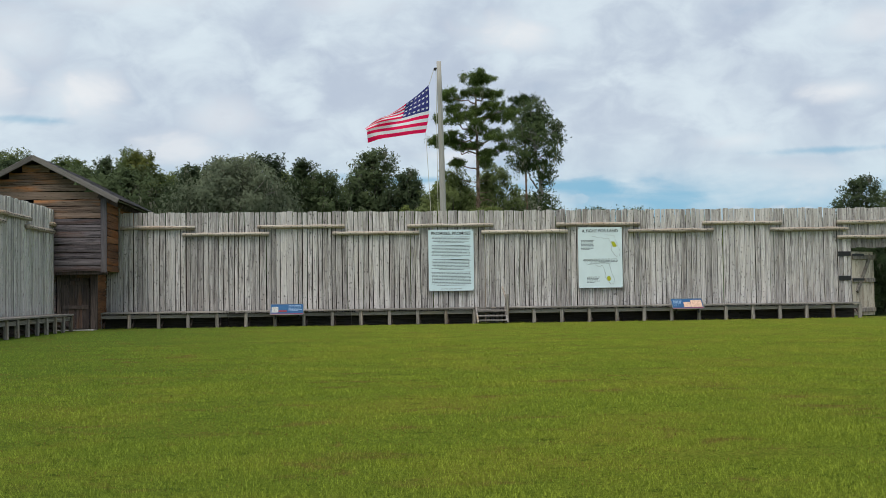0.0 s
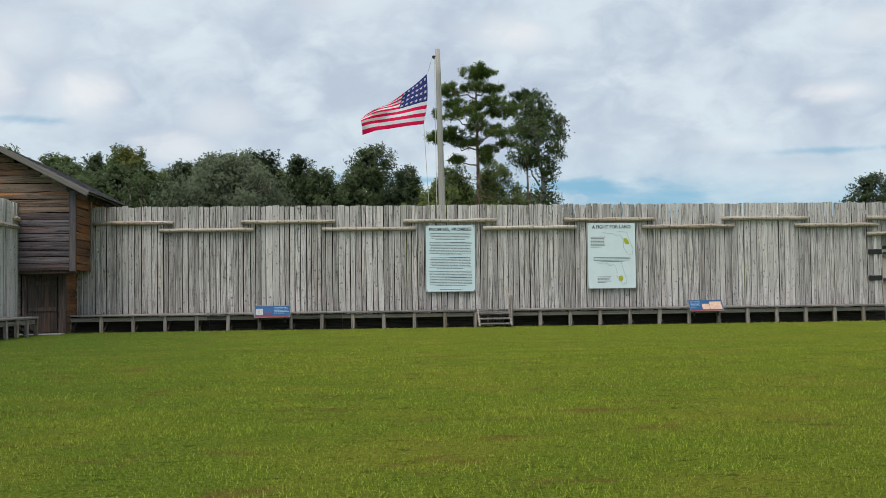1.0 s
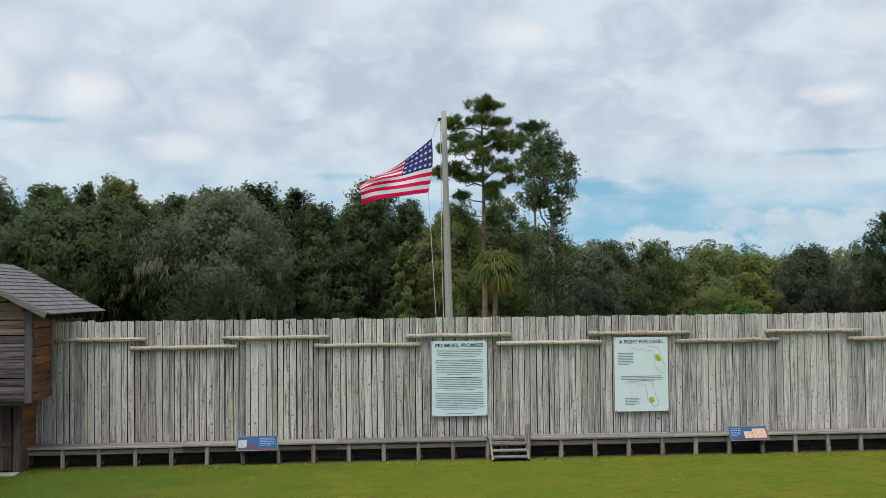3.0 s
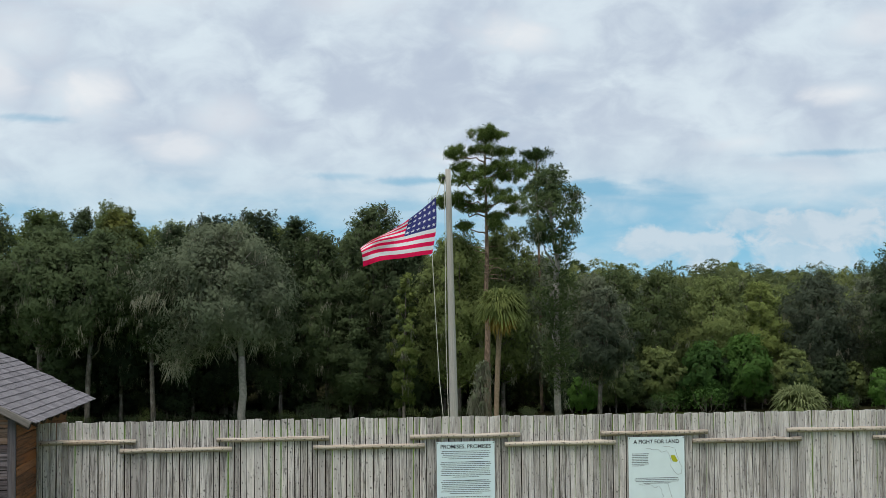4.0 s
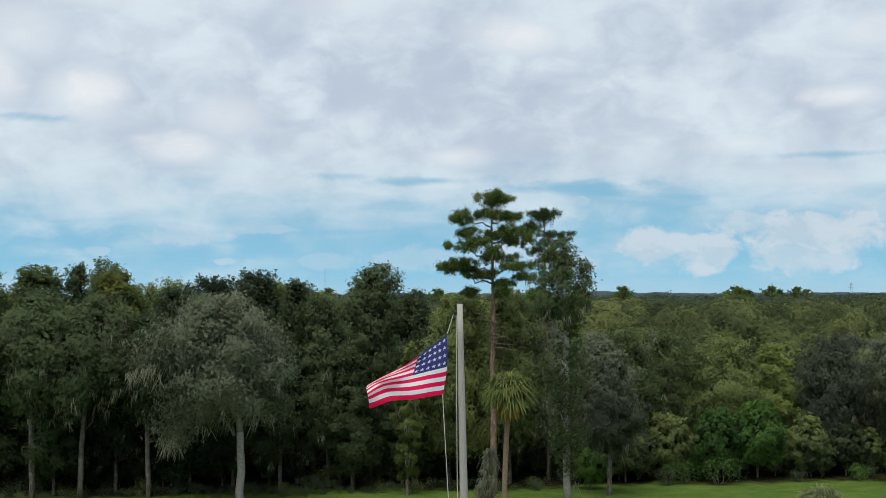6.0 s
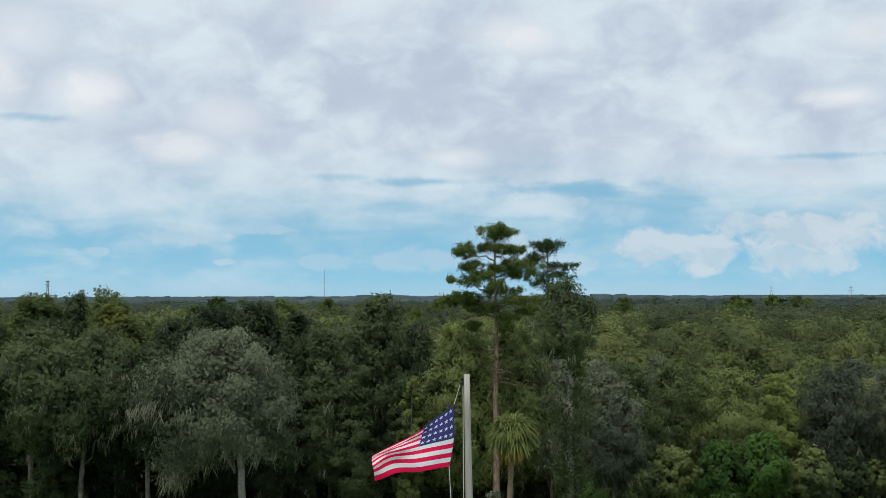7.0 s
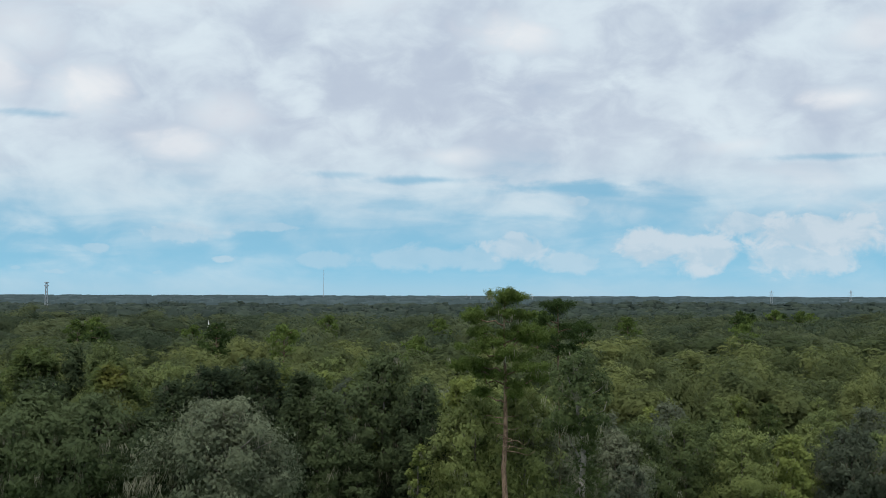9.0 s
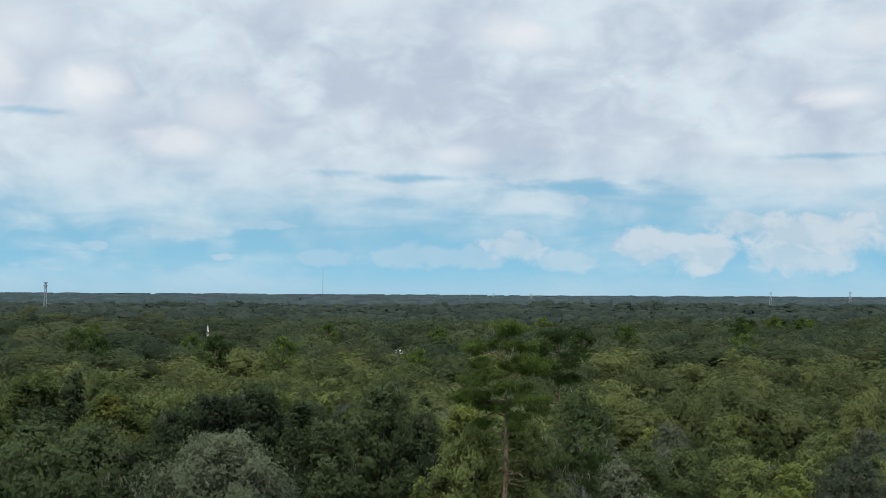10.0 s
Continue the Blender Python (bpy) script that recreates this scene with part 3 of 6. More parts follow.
def clump_points(rng, centres, radii, n, flat=0.75, hollow=0.55, loose=0.28):
    """Places on and under the skin of many overlapping clumps."""
    radii = np.asarray(radii)
    share = radii ** 2 / np.sum(radii ** 2)
    k = rng.choice(len(centres), n, p=share)
    d = unit(rng, n)
    d[:, 2] = np.where(rng.random(n) < 0.55, np.abs(d[:, 2]), d[:, 2])
    r = radii[k] * rng.uniform(hollow, 1.08, n)
    fuzz = rng.normal(size=(n, 3)) * (radii[k] * loose)[:, None]
    return np.asarray(centres)[k] + d * np.stack([r, r, r * flat], -1) + fuzz, d


def crown_ways(P, d, mid, stretch, part_own=0.45):
    """Which way the crown's surface faces at the places P: partly from its own clump, partly from the whole crown."""
    w = (P - np.asarray(mid)) / np.asarray(stretch)
    w /= np.linalg.norm(w, axis=1, keepdims=True) + 1e-9
    w = d * part_own + w * (1 - part_own)
    return w / (np.linalg.norm(w, axis=1, keepdims=True) + 1e-9)


def ball(k):
    """A round lump of quads: the corners of a cube's grid thrown onto a sphere."""
    side = np.linspace(-1, 1, k + 1)
    V, F = [], []
    for axis in range(3):
        for sgn in (-1, 1):
            n = len(V)
            for a in side:
                for b in side:
                    p = [a, b] if sgn > 0 else [b, a]
                    p.insert(axis, sgn)
                    q = np.array(p, float)
                    V.append(q / np.linalg.norm(q))
            for i in range(k):
                for j in range(k):
                    o = n + i * (k + 1) + j
                    F.append([o, o + k + 1, o + k + 2, o + 1] if axis != 1 else [o, o + 1, o + k + 2, o + k + 1])
    return np.array(V), np.array(F, np.int32)


BALL, CORE = ball(2), ball(1)


def lumps(rng, centres, radii, flat, shape=BALL, rough=0.14):
    """Uneven lumps of foliage, one at every centre."""
    V, F = [], []
    for c, r in zip(centres, radii):
        d = shape[0]
        swell = 1 + rough * np.sin(d @ rng.normal(size=3) * 3 + rng.uniform(0, 6)) + rough * np.sin(d @ rng.normal(size=3) * 5 + rng.uniform(0, 6))
        F.append(shape[1] + sum(len(v) for v in V))
        V.append(np.asarray(c) + d * (r * swell)[:, None] * (1, 1, flat))
    return np.concatenate(V), np.concatenate(F)


def limb(heap, rng, a, b, r0, r1, bend=0.12, seg=4, sides=6):
    a, b = np.asarray(a, float), np.asarray(b, float)
    L = np.linalg.norm(b - a)
    pts = [a + (b - a) * i / seg + (rng.normal(size=3) * bend * L / seg if 0 < i < seg else 0) for i in range(seg + 1)]
    heap.add(*tube([tuple(p) for p in pts], [r0 + (r1 - r0) * i / seg for i in range(seg + 1)], sides))
    return pts


def moss_strands(rng, tops, length, width=0.013, drift=0.0):
    """Hanging tufts of ragged strands."""
    out = []
    for p in tops:
        for _ in range(12):
            L, w = length * rng.uniform(0.3, 1.2), width * rng.uniform(0.5, 1.6)
            o = p + rng.normal(size=3) * (0.12, 0.12, 0.10)
            a = rng.uniform(0, 6.28)
            s = np.array([math.cos(a), math.sin(a), 0]) * w
            sway = (rng.normal(size=3) * (0.14, 0.14, 0) + (drift, 0, 0)) * L
            out += [o - s, o + s, o + sway + s * 0.7 + (0, 0, -L * 0.6), o + sway * 1.5 + (0, 0, -L)]
    return np.array(out)


def broadleaf(seed, tall, wide, crown_low, n, size, leaf, group_size=26, trunk=0.2, lean=0.0, moss=0, flat=0.72, spire=0.0, name="tree", label="", limbs=9, bark=None, hollow=0.35, moss_long=0.8, lobes=(), clump=1.0, fringe=(), knee_lean=0.3):
    """A tree standing at the origin: trunk with limbs, a crown of many clumps of leaves, moss where it hangs."""
    rng = np.random.default_rng(seed)
    wood_heap = Heap()
    top = np.array([lean * tall, rng.normal() * 0.03 * tall, tall * 0.92])
    knee = np.array([top[0] * knee_lean, 0, crown_low * 0.8])
    limb(wood_heap, rng, (0, 0, -0.4), knee, trunk * 1.05, trunk * 0.85, 0.03, 4, 8)
    limb(wood_heap, rng, knee, top, trunk * 0.85, trunk * 0.2, 0.06, 6, 8)
    centres, radii = [], []
    group_size *= 2
    for i in range(group_size):
        f = (i + 0.5) / group_size
        z = crown_low + (tall - crown_low) * f ** 0.95 + rng.uniform(-0.05, 0.05) * tall
        body = math.sin(math.pi * min(1, 0.22 + 0.70 * f)) ** 0.7 if not spire else (1.0 - f) ** spire + 0.12
        a = i * 2.4 + rng.uniform(-0.5, 0.5)
        rad = wide * rng.uniform(0.11, 0.25) * (0.75 + 0.35 * body) * clump * (1 - 0.45 * f * f)
        r = wide * body * math.sqrt(rng.uniform(0.12, 1.0)) * rng.uniform(0.7, 1.10) * (1 - 0.35 * f * f)
        z = min(z, tall - rad * flat * rng.uniform(0.8, 2.6))
        axis = top * (z / top[2])
        centres.append(np.array([axis[0] + r * math.cos(a), axis[1] + r * math.sin(a), z]))
        radii.append(rad)
    # a few leaders that stand out of the top
    for i in range(4):
        a, r = i * 1.9 + rng.uniform(0, 1), wide * rng.uniform(0.0, 0.42)
        rad = wide * rng.uniform(0.11, 0.18)
        z = tall * rng.uniform(0.92, 1.0) - rad
        for _ in range(2):
            centres.append(np.array([top[0] * z / top[2] + r * math.cos(a), r * math.sin(a), z]))
            radii.append(rad)
            z -= rad * 1.5
    for x, y, z, r in lobes:
        centres.append(np.array([x, y, z]))
        radii.append(r)
    total = len(centres)
    tree = thing(name, label, "tree")
    for k in rng.choice(total, min(limbs, total), replace=False):
        c = centres[k]
        zb = max(crown_low * 0.75, c[2] - 0.55 * np.hypot(c[0], c[1]) - 0.8)
        bough = Heap() if name == "live_oak" else wood_heap
        limb(bough, rng, top * (min(zb, top[2]) / top[2]), c, trunk * 0.34, trunk * 0.08, 0.25, 4, 5)
        if bough is not wood_heap:
            part("limb", bough.mesh("limb", bark or BARK, True), tree)
    P, out = clump_points(rng, centres, radii, n, flat, hollow)
    part("trunk", wood_heap.mesh("trunk", bark or BARK, True), tree)
    ways = crown_ways(P, out, (top[0] * 0.7, 0, 0.45 * (tall + crown_low)), (wide, wide, 0.5 * (tall - crown_low)), 0.30)
    V, B = leaf_cards(rng, P, size * 1.5, ways, 0.35, 0.6)
    part("crown", mesh_of("crown", V, tris(V), leaf, False, B), tree)
    if moss:
        low = P[(out[:, 2] < 0.1)]
        S = moss_strands(rng, low[rng.choice(len(low), moss)], moss_long)
        for x, z, w, count in fringe:
            at = np.stack([rng.normal(x, w, count), rng.normal(0, 0.6, count), z + rng.normal(0, 0.22, count)], -1)
            S = np.concatenate([S, moss_strands(rng, at, moss_long * 1.2, 0.015, -0.10)])
        tagged(part("moss", mesh_of("moss", S, quads(S), MOSS), tree, "grey hanging moss"), kind="stuff")
    return tree


def pine(seed, tall, low, wide, name, label, boughs=34, lean=0.0, trunk=0.28, n=9000, moss=0, tuft=1.0, needle=0.26, slim=0.17, dead=0, heads=()):
    """A tall pine: bare trunk, crooked boughs, flat plates of needle tufts towards their ends with gaps between."""
    rng = np.random.default_rng(seed)
    heap = Heap()
    top = np.array([lean * tall, 0, tall - 0.5])
    limb(heap, rng, (0, 0, -0.4), top, trunk, 0.05, 0.02, 9, 9)
    centres, radii = [], []
    for x, down, rx, rz in heads:
        rx, rz = 0.98 * rx, 1.0 * rz
        y = rng.uniform(-1, 1) * max(0.4, 0.8 * abs(x))
        end = np.array([top[0] + x, y, tall - down])
        base = np.array([top[0] * (1 - down / tall), 0, tall - down - 0.32 * math.hypot(x, y)])
        limb(heap, rng, base, end, 0.07, 0.025, 0.3, 5, 5)
        for _ in range(int(8 + 14 * rx)):
            a, r = rng.uniform(0, 6.283), 1.25 * rng.random() ** 0.6
            centres.append(end + np.array([rx * r * math.cos(a), rx * r * math.sin(a), rz * (0.75 * rng.uniform(-1, 1) * (1 - 0.6 * r) + 0.1)]))
            radii.append(tuft * rng.uniform(0.13, 0.27))
    for i in range(boughs):
        f = i / max(1, boughs - 1)
        z = low + (tall - 0.5 - low) * f ** 0.9
        body = (0.66 + 0.34 * math.sin(math.pi * (0.1 + 0.75 * f))) * (1 - 0.62 * f ** 4)
        a = i * 2.39996 + rng.uniform(-0.6, 0.6)
        r = wide * body * (0.30, 0.85, 0.60, 1.0, 0.45, 0.92)[i % 6] * rng.uniform(0.9, 1.1)
        base = np.array([top[0] * z / tall, 0, z - 0.34 * r])
        end = np.array([top[0] * z / tall + r * math.cos(a), r * math.sin(a), z + rng.uniform(-0.15, 0.35)])
        limb(heap, rng, base, end, 0.085 * (1.2 - 0.6 * f), 0.03, 0.3, 5, 5)
        # a flat rounded head of tufts at the end of the bough, a smaller one half-way
        for c, size in ((end, 1.0), (base + (end - base) * 0.62 + (0, 0, 0.1), 0.55)):
            if size < 1 and (r < 1.5 or rng.random() < 0.4):
                continue
            for _ in range(int(14 * size)):
                centres.append(c + rng.normal(size=3) * (0.50, 0.50, 0.17) * tuft * size)
                radii.append(tuft * rng.uniform(0.16, 0.28))
    for i in range(dead):
        z, a, r = low - rng.uniform(0.2, 4.5), rng.uniform(0, 6.283), rng.uniform(0.5, 2.2)
        limb(heap, rng, (top[0] * z / tall, 0, z), (top[0] * z / tall + r * math.cos(a), r * math.sin(a), z + rng.uniform(-0.3, 0.5)), 0.045, 0.012, 0.3, 4, 4)
    for c in (top, top - (0.25, 0, 0.35), top - (-0.25, 0.1, 0.4)):
        centres.append(c)
        radii.append(0.45 * tuft)
    P, out = clump_points(rng, centres, radii, n, 0.75, 0.10, 0.5)
    tree = thing(name, label, "tree")
    part("trunk", heap.mesh("trunk", PINE_BARK, True), tree, "reddish-brown scaly trunk")
    V, B = leaf_cards(rng, P, needle, out, -0.35, slim, 0.5, 0.45)
    part("crown", mesh_of("crown", V, tris(V), NEEDLE, False, B), tree)
    if moss:
        S = moss_strands(rng, P[rng.choice(len(P), moss)], 0.8)
        tagged(part("moss", mesh_of("moss", S, quads(S), MOSS), tree, "grey hanging moss"), kind="stuff")
    return tree


def fan(rng, base, direction, stalk, radius, blades_n=21, droop=0.55):
    """One fan frond: a stalk and pointed blades spread round its end."""
    d = direction / np.linalg.norm(direction)
    s = np.cross(d, (0, 0, 1.0))
    s /= np.linalg.norm(s) + 1e-9
    u = np.cross(s, d)
    hub = base + d * stalk - np.array([0, 0, 0.12 * stalk])
    w = 0.018
    out = [base - s * w, base + s * w, hub + s * w, hub - s * w]
    for i in range(blades_n):
        a = (i / (blades_n - 1) - 0.5) * 4.0
        way = math.cos(a) * d + math.sin(a) * s + u * 0.15 * rng.normal()
        L = radius * (0.75 + 0.25 * math.cos(a)) * rng.uniform(0.85, 1.1)
        mid, tip = hub + way * L * 0.6, hub + way * L - np.array([0, 0, droop * L * rng.uniform(0.4, 1.2)])
        c = np.cross(way, u)
        c = c / (np.linalg.norm(c) + 1e-9) * 0.048
        out += [hub, mid + c, tip, mid - c]
    return out


def palm(seed, name, label, trunk_tall, crown_r, fronds, dead, foot, leaf=None):
    rng = np.random.default_rng(seed)
    tree = thing(name, label, "palm tree", Matrix.Translation(foot))
    top = np.array([0.35, 0, trunk_tall]) if trunk_tall > 4 else np.array([0, 0, trunk_tall])
    heap = Heap()
    k = 12
    pts = [tuple(np.array([top[0] * (i / k) ** 1.6, 0, -0.3 + (trunk_tall + 0.3) * i / k])) for i in range(k + 1)]
    heap.add(*tube(pts, [(0.20 if i == 0 else 0.155 + 0.012 * (i % 2)) for i in range(k + 1)], 10))
    part("trunk", heap.mesh("trunk", PALM_BARK, True), tree)
    green, brown = [], []
    for i in range(fronds):
        a, e = i * 2.39996, math.asin(rng.uniform(-0.35, 0.98))
        d = np.array([math.cos(a) * math.cos(e), math.sin(a) * math.cos(e), math.sin(e)])
        green += fan(rng, top, d, crown_r * 0.45, crown_r * 0.62)
    for i in range(dead):
        a, e = i * 2.39996 + 1, rng.uniform(-1.35, -0.55)
        d = np.array([math.cos(a) * math.cos(e), math.sin(a) * math.cos(e), math.sin(e)])
        brown += fan(rng, top, d, crown_r * 0.42, crown_r * 0.45, 11, 0.6)
    V = np.array(green)
    part("fronds", mesh_of("fronds", V, quads(V), leaf or FROND), tree)
    if dead:
        V = np.array(brown)
        part("dead_fronds", mesh_of("dead_fronds", V, quads(V), FROND_DEAD), tree, "brown drooping dead fronds")
    return tree


def stand(tree, x, y, scale=1.0, turn=0.0, squash=1.0):
    tree.matrix_basis = Matrix.Translation((x, y, float(height(x, y)))) @ Matrix.Rotation(radians(turn), 4, "Z") @ Matrix.Diagonal((scale, scale, scale * squash, 1))
    return tree


def place_at(x, y, scale=1.0, turn=0.0, squash=1.0):
    return Matrix.Translation((x, y, float(height(x, y)))) @ Matrix.Rotation(radians(turn), 4, "Z") @ Matrix.Diagonal((scale, scale, scale * squash, 1))


# the trees that stand out
tall_pine = stand(pine(11, 21.9, 14.6, 2.6, "pine_tree", "tall pine with a bare trunk and flat rounded heads of needles", 6, n=44000, moss=26, dead=14, tuft=1.0,
                       heads=[(0.1, 0.6, 1.2, 0.7), (-2.1, 2.0, 1.1, 0.8), (1.3, 1.9, 0.7, 0.6), (0.3, 1.8, 0.9, 0.6), (-1.7, 3.1, 0.7, 0.5), (-2.5, 4.1, 1.1, 0.7), (-1.0, 3.7, 0.8, 0.6), (1.4, 2.9, 0.8, 0.6),
                              (2.0, 3.6, 1.1, 0.9), (0.3, 3.2, 0.7, 0.8), (-1.9, 5.3, 1.4, 0.6), (-3.0, 5.6, 0.7, 0.6), (0.4, 4.9, 1.3, 0.7), (1.7, 5.5, 1.0, 0.5), (-0.8, 6.1, 1.1, 0.5), (0.9, 6.8, 0.7, 0.4),
                              (-1.6, 7.4, 0.6, 0.4), (2.2, 6.3, 0.7, 0.4)]), 8.0, 56.7)
second_pine = stand(pine(18, 21.3, 17.4, 1.6, "pine_tree", "slender pine with a thin high crown", 2, n=10000, trunk=0.15, tuft=0.95, lean=-0.01,
                         heads=[(0.0, 0.45, 1.1, 0.5), (-0.9, 1.5, 0.6, 0.5), (1.1, 2.2, 1.1, 0.6), (0.3, 2.8, 0.9, 0.5), (-1.4, 1.8, 0.7, 0.5), (-0.8, 3.4, 0.7, 0.5), (0.9, 3.9, 0.8, 0.5)]), 13.1, 63.0)
live_oak = stand(broadleaf(13, 14.0, 4.7, 6.0, 38000, 0.19, LEAF_OAK, 90, 0.27, -0.10, 120, 0.8, 0, "live_oak", "grey-green live oak hung with pale moss", 22, bark=PALE_BARK, knee_lean=0.05, moss_long=0.9,
                           lobes=[(-4.2, -0.5, 5.6, 1.5), (-4.4, -0.3, 4.6, 1.1), (-3.2, 0.2, 6.4, 1.6), (-6.4, 0, 9.2, 1.0), (-5.6, 0, 9.9, 1.4), (-3.4, -0.4, 5.0, 1.2), (-2.6, 0.5, 6.0, 1.2), (1.9, 0.3, 6.4, 1.4),
                                  (1.2, 0.5, 7.6, 1.5), (-4.6, 0.2, 11.0, 1.5), (2.2, 0, 9.0, 1.5)],
                           fringe=[(-4.5, 4.4, 0.4, 12), (-6.4, 8.9, 0.4, 8), (-3.7, 5.0, 0.5, 7), (-5.4, 9.2, 0.5, 5), (-1.5, 5.4, 0.5, 6), (0.9, 6.0, 0.7, 6)]), -9.7, 53.0, 1.04, 0)
vine_tree = stand(broadleaf(14, 17.7, 2.6, 12.2, 11500, 0.18, LEAF_WOOD, 44, 0.23, -0.02, 40, 0.95, 0, "vine_clad_tree", "tall tree with vines and grey moss round its pale trunk", 16, bark=PALE_BARK, hollow=0.4,
                            lobes=[(0.05, -0.1, 2.6, 0.6), (0, -0.1, 3.3, 0.8), (-0.1, 0, 4.1, 0.9), (-0.3, 0, 4.9, 1.1), (0.3, 0, 4.5, 1.1), (-0.4, 0, 5.8, 0.7), (0.5, 0, 6.3, 0.6), (-0.5, 0.2, 7.0, 0.6),
                                   (-0.6, 0, 8.6, 0.9), (0.6, 0, 9.3, 1.0), (0.2, 0.2, 10.0, 1.0), (-0.3, -0.2, 7.6, 0.9), (0.4, -0.2, 8.0, 0.9), (0, -0.3, 6.6, 0.8)]), 11.6, 47.2)
vine_column = stand(broadleaf(19, 11.0, 1.15, 1.4, 7000, 0.22, LEAF_WARM, 44, 0.14, 0.02, 20, 1.0, 0, "vine_covered_tree", "slender trunk smothered in yellow-green vines", 8), 1.7, 57.0)
mossy_oak = stand(broadleaf(20, 9.6, 2.5, 3.2, 11000, 0.2, LEAF_MOSSY, 50, 0.18, 0.05, 90, 0.85, 0, "mossy_oak", "small grey-green oak with hanging moss at the wood edge", 12), 16.0, 55.0)
sabal = palm(15, "cabbage_palm", "cabbage palm with a round crown and brown hanging fronds", 7.9, 1.75, 92, 30, (6.75, 42.0, float(height(6.9, 42.0))))
small_palm = palm(16, "small_palm", "low bushy palm with grey-green fan fronds", 1.9, 1.75, 50, 6, (22.0, 32.0, float(height(22.0, 32.0))), FROND_GREY)
moss_sapling = stand(broadleaf(17, 4.6, 0.8, 1.4, 700, 0.16, LEAF_OAK, 12, 0.07, 0.05, 70, 1.2, 0, "mossy_sapling", "thin sapling smothered in grey moss", 6, moss_long=1.0), 5.7, 42.6)

# kinds of tree in the wood, copied with their own turn and size: full ones for the edge, lighter ones behind
TALL = (15.5, 16.5, 14.0, 15.0, 16.0, 13.0, 14.5)
LABELS = ("broad-leaved forest tree with a rounded uneven crown", "dark slender forest tree with hanging moss", "broad green forest tree with a full crown",
          "yellow-green forest tree with a narrow crown", "dark pointed forest tree, leafy almost to the ground", "grey-green oak with much hanging moss", "dark forest tree with a high crown on a bare pale trunk")


def forest_kind(k, n, size, moss, seed):
    wide, low, leaf, groups, trunk, lean, flat, spire = (
        (3.8, 3.2, LEAF, 60, 0.20, 0.02, 1.1, 0), (3.2, 3.6, LEAF_DARK, 58, 0.19, -0.02, 1.15, 0), (4.3, 2.8, LEAF, 62, 0.22, 0.0, 1.0, 0),
        (3.0, 2.4, LEAF_WARM, 54, 0.16, 0.03, 1.2, 0), (3.0, 2.0, LEAF_DARK, 60, 0.17, 0.0, 1.0, 0.7), (4.1, 2.6, LEAF_MOSSY, 60, 0.24, -0.04, 1.0, 0),
        (3.9, 6.4, LEAF_DARK, 56, 0.20, -0.05, 1.1, 0))[k]
    if size > 0.3 and leaf is LEAF_DARK:
        leaf = LEAF_WOOD
    return broadleaf(seed + k, TALL[k], wide, low, n, size, leaf, groups, trunk, lean, moss * (1, 2, 1, 1, 0, 4, 3)[k], flat, spire, "forest_tree", LABELS[k], clump=1.22)


FULL = [forest_kind(k, 16500, 0.235, 60, 21) for k in range(7)]
LIGHT = [forest_kind(k, 5400, 0.36, 6, 51) for k in range(6)]


def crown_top(tree):
    """How high a tree's crown really reaches."""
    me = next(o for o in tree.children if o.name.startswith("crown")).data
    co = np.empty(3 * len(me.vertices))
    me.vertices.foreach_get("co", co)
    return float(np.percentile(co[2::3], 99.7))


FULL_TOP, LIGHT_TOP = [crown_top(o) for o in FULL], [crown_top(o) for o in LIGHT]
rng = random.Random(77)
spots = [(8, 56.7, 3), (13.1, 63, 2.5), (-9.7, 53, 7), (12.3, 47, 3), (1.7, 57, 2), (16, 55, 3)]
stood = set()


def free(x, y, gap):
    for u, v, g in spots:
        if (x - u) ** 2 + (y - v) ** 2 < (0.5 * (gap + g)) ** 2:
            return False
    spots.append((x, y, gap))
    return True


def plant(base, m):
    """The first tree of a kind is itself moved; later ones are copies."""
    if base in stood:
        return copy_thing(base, m @ Matrix.Diagonal((1 / base.scale[0], 1 / base.scale[1], 1 / base.scale[2], 1)))
    base.matrix_basis = m
    stood.add(base)
    return base


# edge of the wood: place, height over the ground, kind
EDGE = [(-31, 62, 15.8, 1, 1.15), (-25.1, 58.8, 15.2, 6, 1.1), (-26, 64, 15.8, 1, 1.15), (-21.7, 58.7, 14.8, 6, 1.05), (-20.4, 65, 17.0, 3, 1.15), (-16.8, 58.3, 13.4, 6, 1.1), (-15.5, 64, 15.8, 1, 1.1),
        (-12.6, 66, 16.6, 1, 1.15), (-9.2, 67, 16.8, 1, 1.15), (-6.4, 64, 16.2, 4, 1.15), (-4.0, 62, 15.0, 1, 1.05), (-0.7, 67, 17.3, 1, 1.05), (2.6, 65, 15.4, 1, 0.95), (5.2, 62, 13.4, 0, 1.05),
        (18.0, 64, 11.6, 5, 1), (19.8, 66, 12.2, 2, 1), (24, 68, 11.8, 0, 1.05), (28.5, 67, 11.2, 2, 1), (33, 67, 11.0, 3, 1.2), (38, 66, 11.8, 5, 1.05), (42.5, 62, 14.0, 1, 1.1), (47, 66, 13.0, 2, 1),
        (-35, 64, 16.0, 1, 1.1), (-39, 63, 15, 2, 1), (-24, 60.5, 11.5, 4, 1.2), (-19.6, 61, 12.0, 1, 1.1), (-14.2, 60.8, 11.4, 4, 1.25), (-11.2, 62.5, 12.2, 1, 1.15), (-7.6, 60.6, 10.8, 1, 1.2),
        (-2.2, 60.5, 10.6, 4, 1.2), (1.6, 61.5, 10.8, 4, 1.2), (-29, 60.5, 12.0, 4, 1.25), (9.8, 62, 15.6, 0, 0.95), (6.2, 60, 14.4, 0, 0.85), (8.0, 66, 14.0, 3, 1.1), (-39, 60, 14, 6, 1.1), (-34, 59.5, 14.4, 6, 1.1), (13.6, 65, 12.6, 5, 1.0)]
